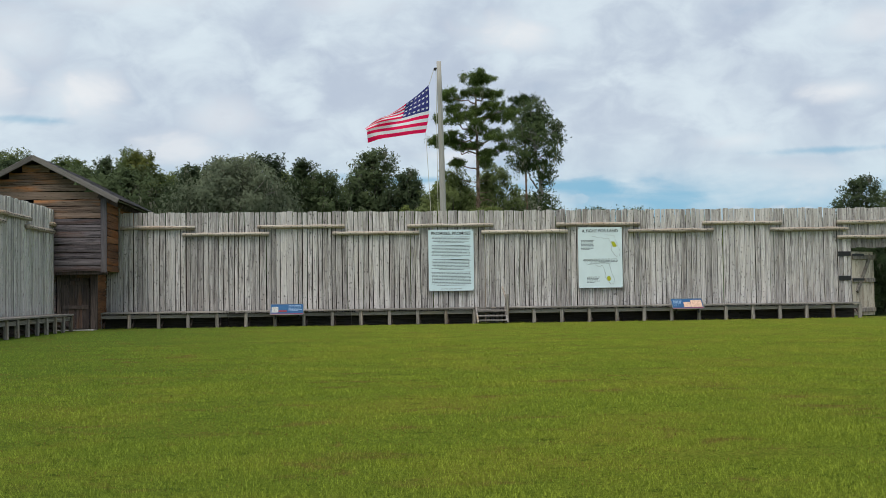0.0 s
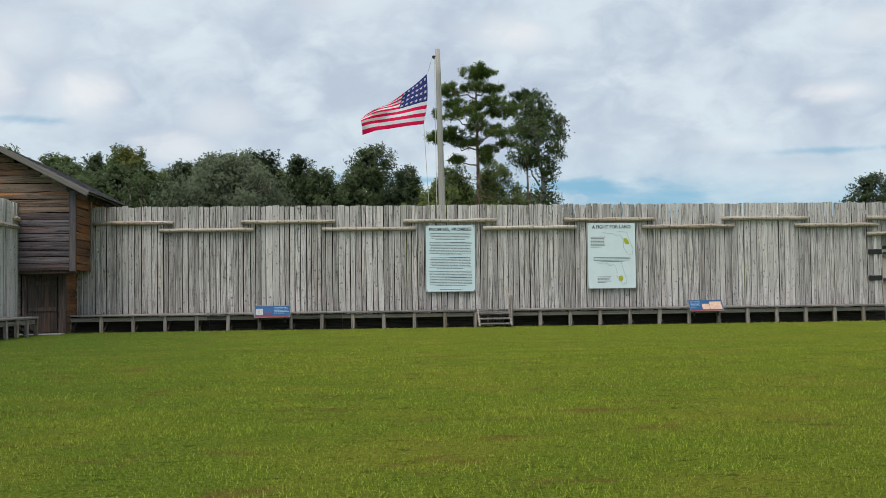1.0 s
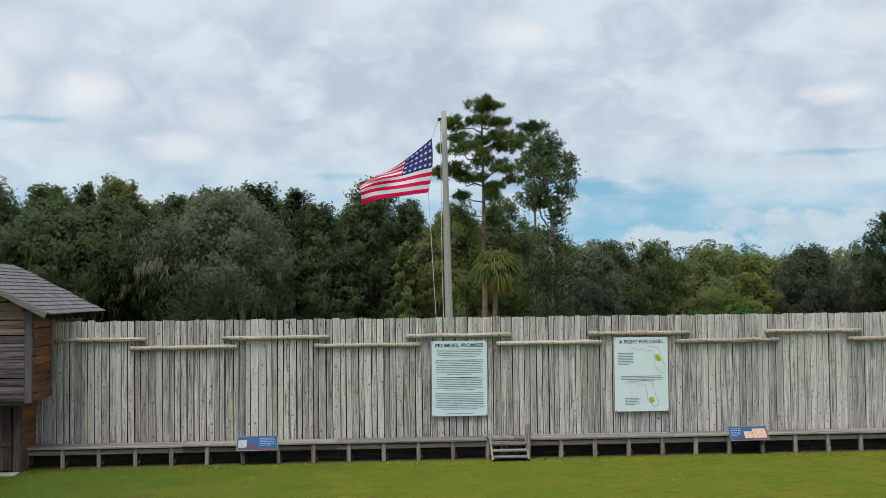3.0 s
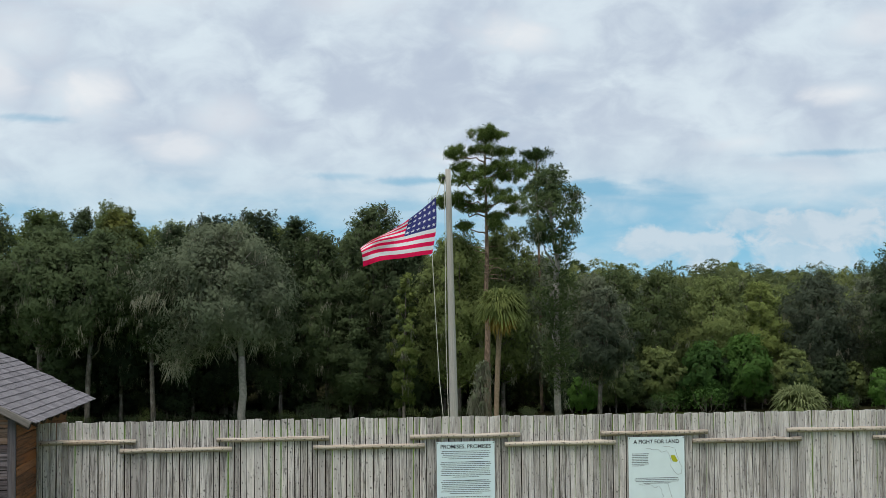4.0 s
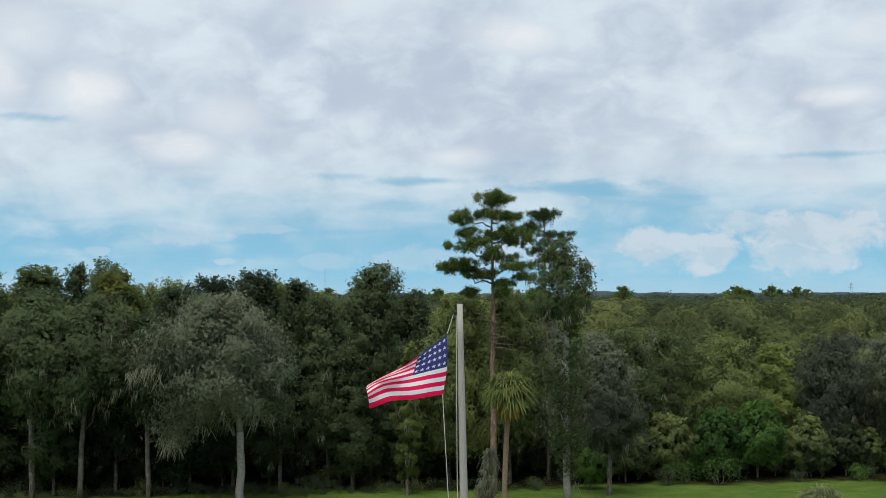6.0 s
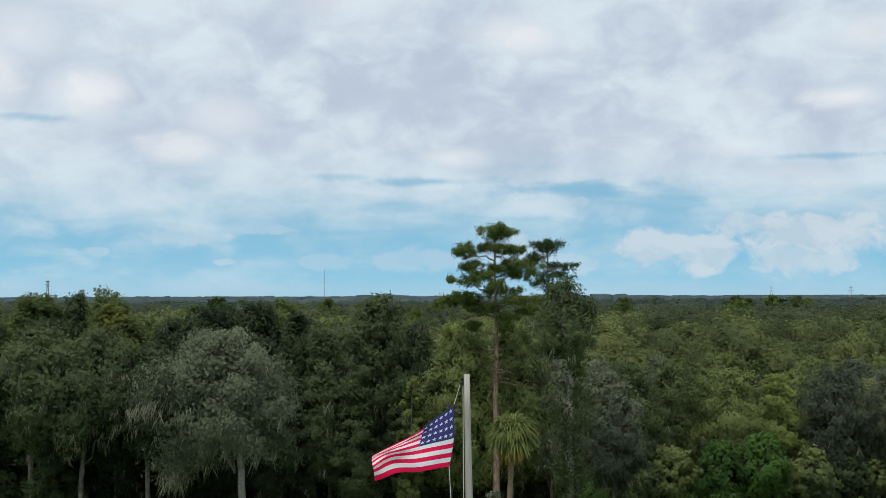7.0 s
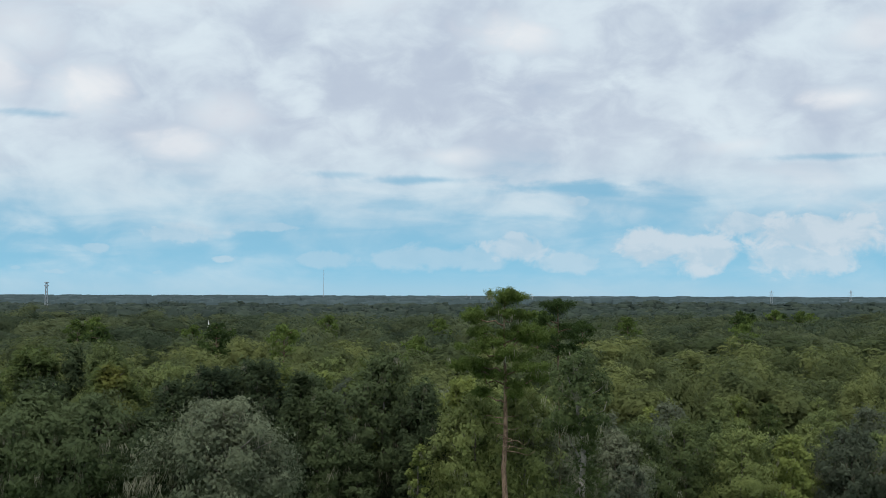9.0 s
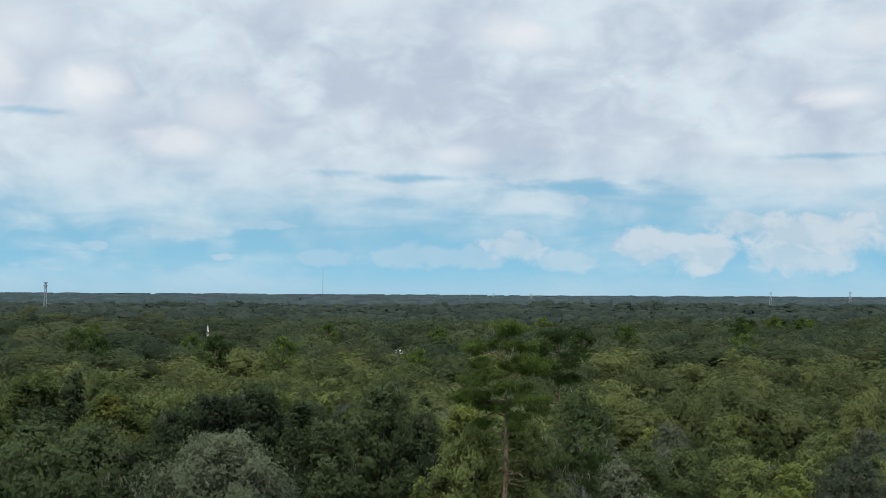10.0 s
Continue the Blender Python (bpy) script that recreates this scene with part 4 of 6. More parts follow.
# taller ones close behind it
BEHIND = [(-33.3, 70.7, 17.5, 0, 1), (-29.4, 73.1, 17.4, 3, 1.3), (-25.6, 73.9, 17.6, 4, 0.9), (-22.6, 70.7, 17.6, 0, 0.85), (-20.0, 72.3, 16.3, 2, 0.95),
          (-17.0, 70.7, 15.8, 0, 1), (-11.6, 71.5, 15.9, 1, 1), (-9.1, 73.1, 15.8, 3, 1.1), (-5.5, 71.5, 15.5, 1, 1), (-0.6, 73.1, 16.8, 3, 1.25),
          (2.9, 70.7, 15.2, 0, 0.95), (-3.1, 74.7, 14.9, 5, 0.9), (6.1, 73.1, 15.0, 3, 1)]
for x, y, tall, k, slim in EDGE + BEHIND:
    free(x, y, 4.0)
    tall *= 0.95 if 17 < x < 40 else 0.97
    s = tall / FULL_TOP[k] * rng.uniform(0.98, 1.03)
    plant(FULL[k], place_at(x, y, s * slim, rng.uniform(0, 360), 1 / slim))
near_count = far_count = 0
for _ in range(9000):
    y = rng.uniform(66, 110)
    mid = -2 + 0.085 * (y + 26)
    half = 0.405 * (y + 26) + 5
    x = mid + rng.uniform(-half, half)
    close = y < 78
    if (near_count if close else far_count) >= (40 if close else 64) or not free(x, y, 3.8 if close else 4.9):
        continue
    right = max(0.0, min(1.0, (x - 11) / 10))
    k = rng.choice((0, 0, 1, 2, 2, 3, 4, 5))
    tall = rng.uniform(12.6 if close else 11.5, 15.0) * (1 - 0.28 * right)
    plant(LIGHT[k], place_at(x, y, tall / LIGHT_TOP[k], rng.uniform(0, 360)))
    if close:
        near_count += 1
    else:
        far_count += 1
for base in FULL + LIGHT:
    if base not in stood:
        plant(base, place_at(rng.uniform(-20, 20), rng.uniform(100, 118), 0.85))


# pines that overtop the canopy further off
far_pine = pine(61, 16.0, 10.0, 2.6, "far_pine", "distant pine rising above the canopy", 16, n=1500, needle=0.75, slim=0.3, tuft=1.15)
for k, (x, y, tall) in enumerate(((120.6, 330, 16.0), (124.8, 332, 15.2), (131, 328, 16.4), (135.5, 334, 15.4), (139.7, 330, 16.2), (145, 335, 15.6), (-25, 170, 16.8), (-13.9, 172, 16.4), (112, 300, 14.8), (96, 260, 15.5), (-48, 190, 15.6), (-35, 215, 15.0), (8, 165, 14.6), (31, 182, 15.4), (44, 205, 15.8), (-62, 232, 16), (62, 240, 15.5), (18, 240, 15.2), (-8, 262, 15.6), (77, 205, 15.2), (-70, 285, 15.4), (52, 300, 15.8))):
    plant(far_pine, place_at(x, y, tall / 16.0, 47 * k))


def shrub(seed, leaf, n, size, label):
    r = np.random.default_rng(seed)
    c = np.stack([r.normal(0, 0.75, 14), r.normal(0, 0.6, 14), r.uniform(0.25, 1.35, 14)], -1)
    P, out = clump_points(r, c, r.uniform(0.4, 0.75, 14), n, 0.85, 0.4)
    P[:, 2] = np.maximum(P[:, 2], 0.03)
    V, B = leaf_cards(r, P, size, crown_ways(P, out, (0, 0, 0.2), (1.4, 1.2, 1.2)))
    t = thing("undergrowth_shrub", label, "shrub", group="undergrowth at the wood's edge")
    heap = Heap()
    for k in range(5):
        limb(heap, r, (r.normal() * 0.1, r.normal() * 0.1, -0.1), tuple(c[k]), 0.03, 0.01, 0.2, 3, 5)
    part("stem", heap.mesh("stem", BARK, True), t)
    part("foliage", mesh_of("foliage", V, tris(V), leaf, False, B), t)
    return t


SHRUBS = [shrub(31, LEAF_DARK, 800, 0.17, "dark green undergrowth shrub beneath the forest trees"), shrub(32, LEAF, 800, 0.18, "green leafy undergrowth shrub at the wood edge"),
          shrub(33, LEAF_VINE, 800, 0.17, "bright green vine-covered shrub at the wood edge")]
BUSHES = [broadleaf(34, 5.6, 2.6, 1.0, 3600, 0.28, LEAF_VINE, 40, 0.10, 0, 0, 0.85, 0, "tall_bush", "tall bright green bush at the wood edge", 7),
          broadleaf(35, 5.2, 2.4, 0.9, 3400, 0.28, LEAF, 40, 0.10, 0, 0, 0.85, 0, "tall_bush", "tall green bush at the wood edge", 7),
          broadleaf(36, 4.6, 2.0, 0.8, 2200, 0.34, LEAF_DARK, 36, 0.10, 0, 4, 0.9, 0, "tall_bush", "dark leafy bush under the forest trees", 7)]
for i in range(96):
    x = -42 + i * 0.98 + rng.uniform(-0.5, 0.5)
    y = 59.6 + 1.0 * math.sin(x * 0.23) + rng.uniform(-0.5, 7.0)
    k = rng.choice((0, 0, 0, 1)) if x < 9 else rng.choice((0, 1, 1, 2))
    s = rng.uniform(0.5, 0.9) if x < 12 else rng.uniform(0.6, 1.3)
    if y > 62.0:
        plant(BUSHES[2 if k != 1 else 1], place_at(x, y, rng.uniform(0.55, 0.95), rng.uniform(0, 360)))
        continue
    plant(SHRUBS[k], place_at(x, y, s, rng.uniform(0, 360)))
for i in range(54):
    x = -34 + i * 0.86 + rng.uniform(-0.4, 0.4)
    plant(SHRUBS[rng.choice((0, 0, 0, 1))], place_at(x, 58.3 + 0.7 * math.sin(x * 0.31) + rng.uniform(-0.3, 0.9), rng.uniform(0.32, 0.62), rng.uniform(0, 360), rng.uniform(0.7, 1.1)))
for x, y, s, k in ((26.2, 62.0, 1.0, 0), (29.6, 62.5, 1.1, 0), (22.8, 62.8, 1.0, 1), (33.8, 63, 0.95, 1), (39, 57.5, 0.62, 0), (15.4, 58.3, 0.55, 0), (18.8, 61.5, 0.9, 1), (37, 63, 0.9, 2)):
    plant(BUSHES[k], place_at(x, y, s, rng.uniform(0, 360)))


# ---------------------------------------------------------------- the wood beyond, to the horizon
def crown_pack(rng, k, n, size, tall, wide, shape, core, hollow):
    """One middle-distance crown standing at the origin: lumps of foliage with loose sprays on their skin."""
    a = np.arange(k) * 2.4 + rng.uniform(-0.4, 0.4, k)
    f = (np.arange(k) + 0.5) / k
    r = wide * np.sin(np.pi * (0.2 + 0.75 * f)) ** 0.7 * np.sqrt(rng.uniform(0.1, 1, k)) * (0.8 if k > 1 else 0.0)
    c = np.stack([r * np.cos(a), r * np.sin(a), tall * (0.34 + 0.50 * f)], -1)
    rad = wide * (rng.uniform(0.36, 0.56, k) if k > 3 else rng.uniform(0.6, 0.75, k) if k > 1 else np.ones(1))
    V, F = lumps(rng, c, rad * core, 0.88, shape, 0.12)
    F = np.concatenate([F[:, [0, 1, 2]], F[:, [0, 2, 3]]])
    mid, stretch = (0, 0, tall * 0.45), (wide, wide, tall * 0.5)
    B = crown_ways(V, np.repeat(np.zeros((1, 3)), len(V), 0), mid, stretch)
    if k > 5:
        c = np.concatenate([c, np.stack([rng.normal(0, wide * 0.4, 5), rng.normal(0, wide * 0.4, 5), tall * rng.uniform(0.82, 0.95, 5)], -1)])
        rad = np.append(rad, wide * rng.uniform(0.14, 0.26, 5))
    P, out = clump_points(rng, c, rad, n, 0.92, hollow, 0.07)
    W, D = leaf_cards(rng, P, size, crown_ways(P, out, mid, stretch, 0.3), 0.0, 0.75, 0.9, 0.93)
    return np.concatenate([V, W]), np.concatenate([F, tris(W) + len(V)]), np.concatenate([B, D])


# openings in the canopy in front of far buildings: place, half width, depth
CLEAR = [(-51.5, 345, 8, 34), (10.0, 280, 6, 26)]


def far_wood(name, label, seed, y0, y1, gap, k, n, size, tall, wide, leaf, shape=BALL, core=0.7, hollow=0.75, packs=10):
    rng = np.random.default_rng(seed)
    pack = [crown_pack(rng, k, n, size, tall, wide, shape, core, hollow) for _ in range(packs)]
    out, faces, ways, tones, total = [], [], [], [], 0
    y = y0
    while y < y1:
        g = gap * (y / y0)
        mid = -2 + 0.085 * (y + 26)
        half = 0.41 * (y + 30) + 8
        for x in np.arange(mid - half, mid + half, g):
            x, yy = x + rng.uniform(-0.48, 0.48) * g, y + rng.uniform(-0.5, 0.5) * g
            V, F, B = pack[rng.integers(packs)]
            s, a, sz = g / gap * rng.choice((0.62, 0.8, 0.95, 1.1, 1.25)) * rng.uniform(0.85, 1.1), rng.uniform(0, 6.283), rng.uniform(0.66, 1.18)
            if any(abs(x - u) < w and abs(yy - v) < d for u, v, w, d in CLEAR):
                continue
            c, d = math.cos(a) * s, math.sin(a) * s
            out.append(np.stack([V[:, 0] * c - V[:, 1] * d + x, V[:, 0] * d + V[:, 1] * c + yy, V[:, 2] * sz + float(height(x, yy))], -1))
            faces.append(F + total)
            ways.append(np.stack([B[:, 0] * math.cos(a) - B[:, 1] * math.sin(a), B[:, 0] * math.sin(a) + B[:, 1] * math.cos(a), B[:, 2]], -1))
            tones.append(np.full(len(V), rng.uniform(0, 1)))
            total += len(V)
        y += g * 0.88
    me = mesh_of(name, np.concatenate(out), np.concatenate(faces), leaf, False, np.concatenate(ways))
    me.attributes.new("tree_tone", "FLOAT", "POINT").data.foreach_set("value", np.concatenate(tones))
    thing(name, label, "woodland", kind="stuff", mesh=me)


far_wood("middle_woodland", "dense green mixed woodland seen over its crowns", 41, 107, 210, 6.8, 9, 2100, 0.49, 11.9, 4.6, LEAF_MID, BALL, 0.62, 0.72)
far_wood("further_woodland", "green woodland canopy stretching away", 42, 206, 610, 9.6, 6, 620, 0.70, 11.8, 6.2, LEAF_FURTHER_HAZE, BALL, 0.78, 0.84)
far_wood("distant_woodland", "dark even woodland in the distance", 43, 600, 1420, 15.0, 4, 40, 1.7, 11.0, 8.8, LEAF_FAR_HAZE, BALL, 0.88, 0.85)
far_wood("horizon_woodland", "dark woodland reaching the horizon", 44, 1400, 4800, 26.0, 1, 0, 3.0, 10.0, 14.0, LEAF_DISTANT_HAZE, CORE, 1.0, 0.8)


# ---------------------------------------------------------------- flagpole and flag
def build_pole():
    base = float(height(1.75, 14.25))
    pole = thing("flagpole", "tall weathered wooden flagpole with rope halyards", "flagpole", Matrix.Translation((1.75, 14.25, base)))
    top = 11.25 - base
    heap = Heap()
    heap.add(*tube([(-0.20 * i / 10, 0, -0.3 + (top + 0.3) * i / 10) for i in range(11)], [0.175 - 0.075 * i / 10 for i in range(11)], 16))
    part("shaft", heap.mesh("shaft", POLE, True), pole)
    heap = Heap()
    heap.add(*tube([(-0.36, 0, top - 0.30), (-0.19, 0, top - 0.30)], [0.03, 0.03], 8))
    heap.add(*tube([(-0.37, -0.03, top - 0.34), (-0.37, 0.03, top - 0.34)], [0.065, 0.065], 12))
    part("pulley", heap.mesh("pulley", IRON), pole)
    for k, pts in enumerate([[(-0.42, 0, top - 0.33), (-0.64, 0, 10.22 - base)], [(-0.82, 0, 8.10 - base), (-0.58, 0, 4.0), (-0.26, -0.02, 0.6)],
                             [(-0.33, 0, top - 0.33), (-0.32, 0, 5.5), (-0.22, 0, 1.2)]]):
        heap = Heap()
        heap.add(*tube(pts, [0.012] * len(pts), 6))
        part("halyard", heap.mesh("halyard", ROPE), pole)


build_pole()


def cloth_point(u, v):
    """The flag in a light wind: u along the fly, v down the hoist; towards the fly its upper part folds back behind the lower."""
    hoist = np.array([1.08 - 0.16 * v, 14.25, 10.20 - 2.10 * v])
    reach = 2.68 - 0.06 * v
    x = hoist[0] - reach * u + 0.10 * math.sin(3 * v + 4 * u)
    low = 8.10 - (0.06 + 0.36 * u) * u ** 0.25 * (1 if u > 0 else 0)
    high = 10.20 - 1.84 * u ** 0.95
    tall, w = high - low, 2.10 * (1 - v)
    k = 2.10 / tall - 1
    rise = tall * (1 - math.exp(-k * w / 1.05)) / (1 - math.exp(-2 * k)) if k > 1e-3 else w
    wave = 0.24 * u ** 0.8 * math.sin(6.2 * u - 3.4 * v + 0.6) + 0.14 * u * math.sin(12 * u + 7.5 * v) + 0.06 * u * math.sin(15 * v - 5 * u)
    return (x, hoist[1] + wave + 0.5 * (w - rise), low + rise + 0.05 * u * math.sin(9 * u + 2 * v))


def build_flag():
    flag = thing("flag", "striped red and white flag with starred blue canton, blowing out", "flag")
    nu, per = 44, 4
    for s in range(13):
        start = 0 if s > 6 else int(nu * 0.42)
        verts, faces = [], []
        w = nu - start + 1
        for j in range(per + 1):
            for i in range(start, nu + 1):
                verts.append(cloth_point(i / nu, (s + j / per) / 13))
        for j in range(per):
            for i in range(w - 1):
                a = j * w + i
                faces.append([a, a + 1, a + 1 + w, a + w])
        part("stripe", mesh_of("stripe", verts, faces, FLAG_WHITE if s % 2 else FLAG_RED, True), flag)
    verts, faces, cu, cv = [], [], int(nu * 0.42), 28
    for j in range(cv + 1):
        for i in range(cu + 1):
            verts.append(cloth_point(i / nu, j / cv * 7 / 13))
    for j in range(cv):
        for i in range(cu):
            a = j * (cu + 1) + i
            faces.append([a, a + 1, a + 2 + cu, a + 1 + cu])
    part("canton", mesh_of("canton", verts, faces, FLAG_BLUE, True), flag)
    for r in range(4):
        for c in range(6):
            u0, v0 = 0.42 * (c + 0.6) / 6.2, 7 / 13 * (r + 0.55) / 4.1
            for away in (-0.006, 0.006):
                pts = []
                for k in range(10):
                    rad = 0.085 if k % 2 == 0 else 0.035
                    a = math.pi * k / 5
                    p = cloth_point(u0 + rad * math.sin(a) / 2.85, v0 - rad * math.cos(a) / 2.1)
                    pts.append((p[0], p[1] + away, p[2]))
                mid = cloth_point(u0, v0)
                pts.append((mid[0], mid[1] + away, mid[2]))
                part("star", mesh_of("star", pts, [[10, k, (k + 1) % 10] for k in range(10)], FLAG_WHITE), flag)


build_flag()


# ---------------------------------------------------------------- firing steps along the walls
def firing_step(name, label, length, m, pitch=0.885, group="firing steps along the palisade"):
    """A long timber step on posts: local x along it, the wall at y = 0, the front at y = -0.75."""
    step = thing(name, label, "platform", m, group)
    n = max(1, round(length / pitch))
    gap = length / n
    post = [beam("post", (0.10, 0.10, 0.50), POST, 3, 0.05, 0.012, 2, s) for s in (1, 2, 3)]
    # darker timber for inner posts and braces puts the deck's shade into colour
    inner = beam("inner_post", (0.09, 0.09, 0.46), DARK_POST, 2, 0.04, 0.01, 2, 7)
    brace = beam("brace", (0.05, 0.62, 0.07), DARK_POST, 1, 0.0, 0.008, 1, 5)
    rng = random.Random(int(length * 100))
    for i in range(n + 1):
        x = i * gap
        part("post", post[i % 3], step, "", pose(x, -0.70, 0.19, rng.uniform(-1, 1), rng.uniform(-1, 1), rng.uniform(-4, 4)))
        part("inner_post", inner, step, "", pose(x + 0.02, -0.12, 0.20))
        part("brace", brace, step, "", pose(x + 0.08, -0.42, 0.20, 28, 0, 0))
    boards = max(1, round(length / 3.5))
    L = length / boards
    deck = [beam("deck_board", (L - 0.012, 0.175, 0.05), BENCH, 6, 0.02, 0.008, 0, s) for s in range(4)]
    apron = beam("apron", (L - 0.01, 0.045, 0.11), BENCH, 5, 0.03, 0.008, 0, 9)
    sill = beam("sill", (L - 0.01, 0.06, 0.05), BENCH, 3, 0.02, 0.008, 0, 12)
    # board added below the deck, dark in place of the shade there
    back = beam("back_board", (L - 0.01, 0.03, 0.44), STEP_SHADE, 4, 0.02, 0.006, 0, 15)
    for i in range(boards):
        x = L * (i + 0.5)
        for j in range(4):
            part("deck_board", deck[(i + j) % 4], step, "", pose(x, -0.70 + 0.186 * j, 0.478 + rng.uniform(-0.004, 0.004), 0, 0, rng.uniform(-0.1, 0.1)))
        part("apron", apron, step, "", pose(x, -0.672, 0.36))
        part("sill", sill, step, "", pose(x, -0.10, 0.08))
        part("back_board", back, step, "dark added board standing in for shade", pose(x, -0.205, 0.20))
    return step


firing_step("firing_step", "long grey timber firing step on squat posts below the palisade", 11.35, pose(-10.0, 0, 0))
firing_step("firing_step", "long grey timber firing step on squat posts, ending at the gate", 11.35, pose(2.35, 0, 0))
firing_step("firing_step", "grey timber firing step on posts along the side palisade", 21.2, pose(-11.15, -23.6, 0, 0, 0, 90))


def build_stairs():
    st = thing("step_stairs", "small grey timber stair up to the firing step", "stairs", pose(1.40, 0, 0))
    tread = beam("tread", (0.86, 0.26, 0.045), BENCH, 4, 0.02, 0.008, 0, 3)
    for k in range(3):
        part("tread", tread, st, "", pose(0.47, -1.12 + 0.16 * k, 0.10 + 0.14 * k))
    board = beam("landing_board", (0.155, 0.66, 0.045), BENCH, 2, 0.02, 0.008, 1, 4)
    for k in range(6):
        part("landing_board", board, st, "", pose(0.07 + 0.162 * k, -0.38, 0.485))
    string = beam("stringer", (0.05, 0.75, 0.14), BENCH, 2, 0.02, 0.008, 1, 5)
    for x in (0.02, 0.92):
        part("stringer", string, st, "", pose(x, -0.92, 0.24, 40, 0, 0))
    part("front_board", beam("front_board", (0.86, 0.04, 0.13), BENCH, 3, 0.02, 0.008, 0, 8), st, "", pose(0.47, -0.70, 0.37))
    part("newel", beam("newel", (0.09, 0.09, 0.95), POST, 3, 0.03, 0.01, 2, 6), st, "", pose(0.95, -0.98, 0.42, 2, 0, 5))
    part("handrail", beam("handrail", (0.05, 0.05, 0.75), POST, 2, 0.02, 0.008, 2, 9), st, "", pose(0.92, -0.66, 0.90, -52, -8, 0))


build_stairs()


# ---------------------------------------------------------------- signs
def writing(name, body, size, mat, parent, x, z, y, width=None):
    cu = bpy.data.curves.new(name, "FONT")
    cu.body, cu.size, cu.align_x, cu.align_y = body, size, "CENTER", "CENTER"
    cu.offset = size * 0.017
    cu.extrude = 0.001
    tmp = bpy.data.objects.new(name, cu)
    scene.collection.objects.link(tmp)
    bpy.context.view_layer.update()
    me = bpy.data.meshes.new_from_object(tmp.evaluated_get(bpy.context.evaluated_depsgraph_get()))
    bpy.data.objects.remove(tmp)
    me.materials.clear()
    me.materials.append(mat)
    ob = part(name, me, parent)
    s = width / max(1e-3, max(v.co.x for v in me.vertices) - min(v.co.x for v in me.vertices)) if width else 1.0
    ob.matrix_basis = pose(x, y, z, 90, 0, 0) @ Matrix.Diagonal((s, 1.0 if not width else min(s, 1.2), 1, 1))
    return ob


def print_lines(rng, x0, x1, z_top, lines, pitch, bar, y, centred=True, ragged=0.06):
    """Small print as rows of word-long bars."""
    heap = Heap()
    for k in range(lines):
        z = z_top - k * pitch
        cut = (rng.uniform(0.0, ragged) if k < lines - 1 else rng.uniform(0.12, 0.25)) * (x1 - x0)
        a, b = (x0 + cut, x1 - cut) if centred else (x0, x1 - 2 * cut)
        x = a
        while x < b - 0.01:
            w = min(rng.uniform(0.025, 0.085), b - x)
            heap.quad(x, z - bar / 2, x + w, z + bar / 2, y)
            x += w + 0.012
    return heap


def sign_board(name, label, x, z, w, h, mat):
    sign = thing(name, label, "sign", pose(x, -0.10, z))
    part("board", beam("board", (w, 0.025, h), mat, 1, 0.0, 0.004, 2), sign)
    edge = beam("edge_strip", (w + 0.02, 0.035, 0.018), plain_edge, 1, 0.0, 0.003, 0)
    part("edge_strip", edge, sign, "", pose(0, 0, -h / 2))
    for sx in (-1, 1):
        for sz in (-1, 1):
            part("screw", beam("screw", (0.02, 0.012, 0.02), IRON, 1, 0.0, 0.004, 1), sign, "", pose(sx * (w / 2 - 0.03), -0.016, sz * (h / 2 - 0.03)))
    return sign


plain_edge = plain("sign_edge", (0.16, 0.17, 0.18), 0.5, 0.3)
rng = random.Random(5)
sign = sign_board("text_sign", "large pale blue-white text panel headed PROMISES, PROMISES fixed to the palisade", 0.715, 1.985, 1.43, 1.93, SIGN_WHITE)
writing("title", "PROMISES, PROMISES", 0.135, INK, sign, 0.0, 0.845, -0.016, 1.24)
z = 0.735
for lines, bold in ((5, None), (9, 0), (8, 0), (10, 4)):
    part("print_block", print_lines(rng, -0.63, 0.63, z, lines, 0.0455, 0.017, -0.0145).mesh("print_block", INK_PALE), sign, "block of small unreadable print")
    if bold is not None:
        heap = Heap()
        zb = z - bold * 0.0455
        heap.quad(-0.02, zb - 0.0095, 0.42, zb + 0.0095, -0.0165)
        part("bold_line", heap.mesh("bold_line", INK), sign)
    z -= lines * 0.0455 + 0.036
part("print_block", print_lines(rng, -0.5, 0.5, -0.90, 1, 0.03, 0.017, -0.0145).mesh("print_block", INK_PALE), sign, "line of small unreadable print")

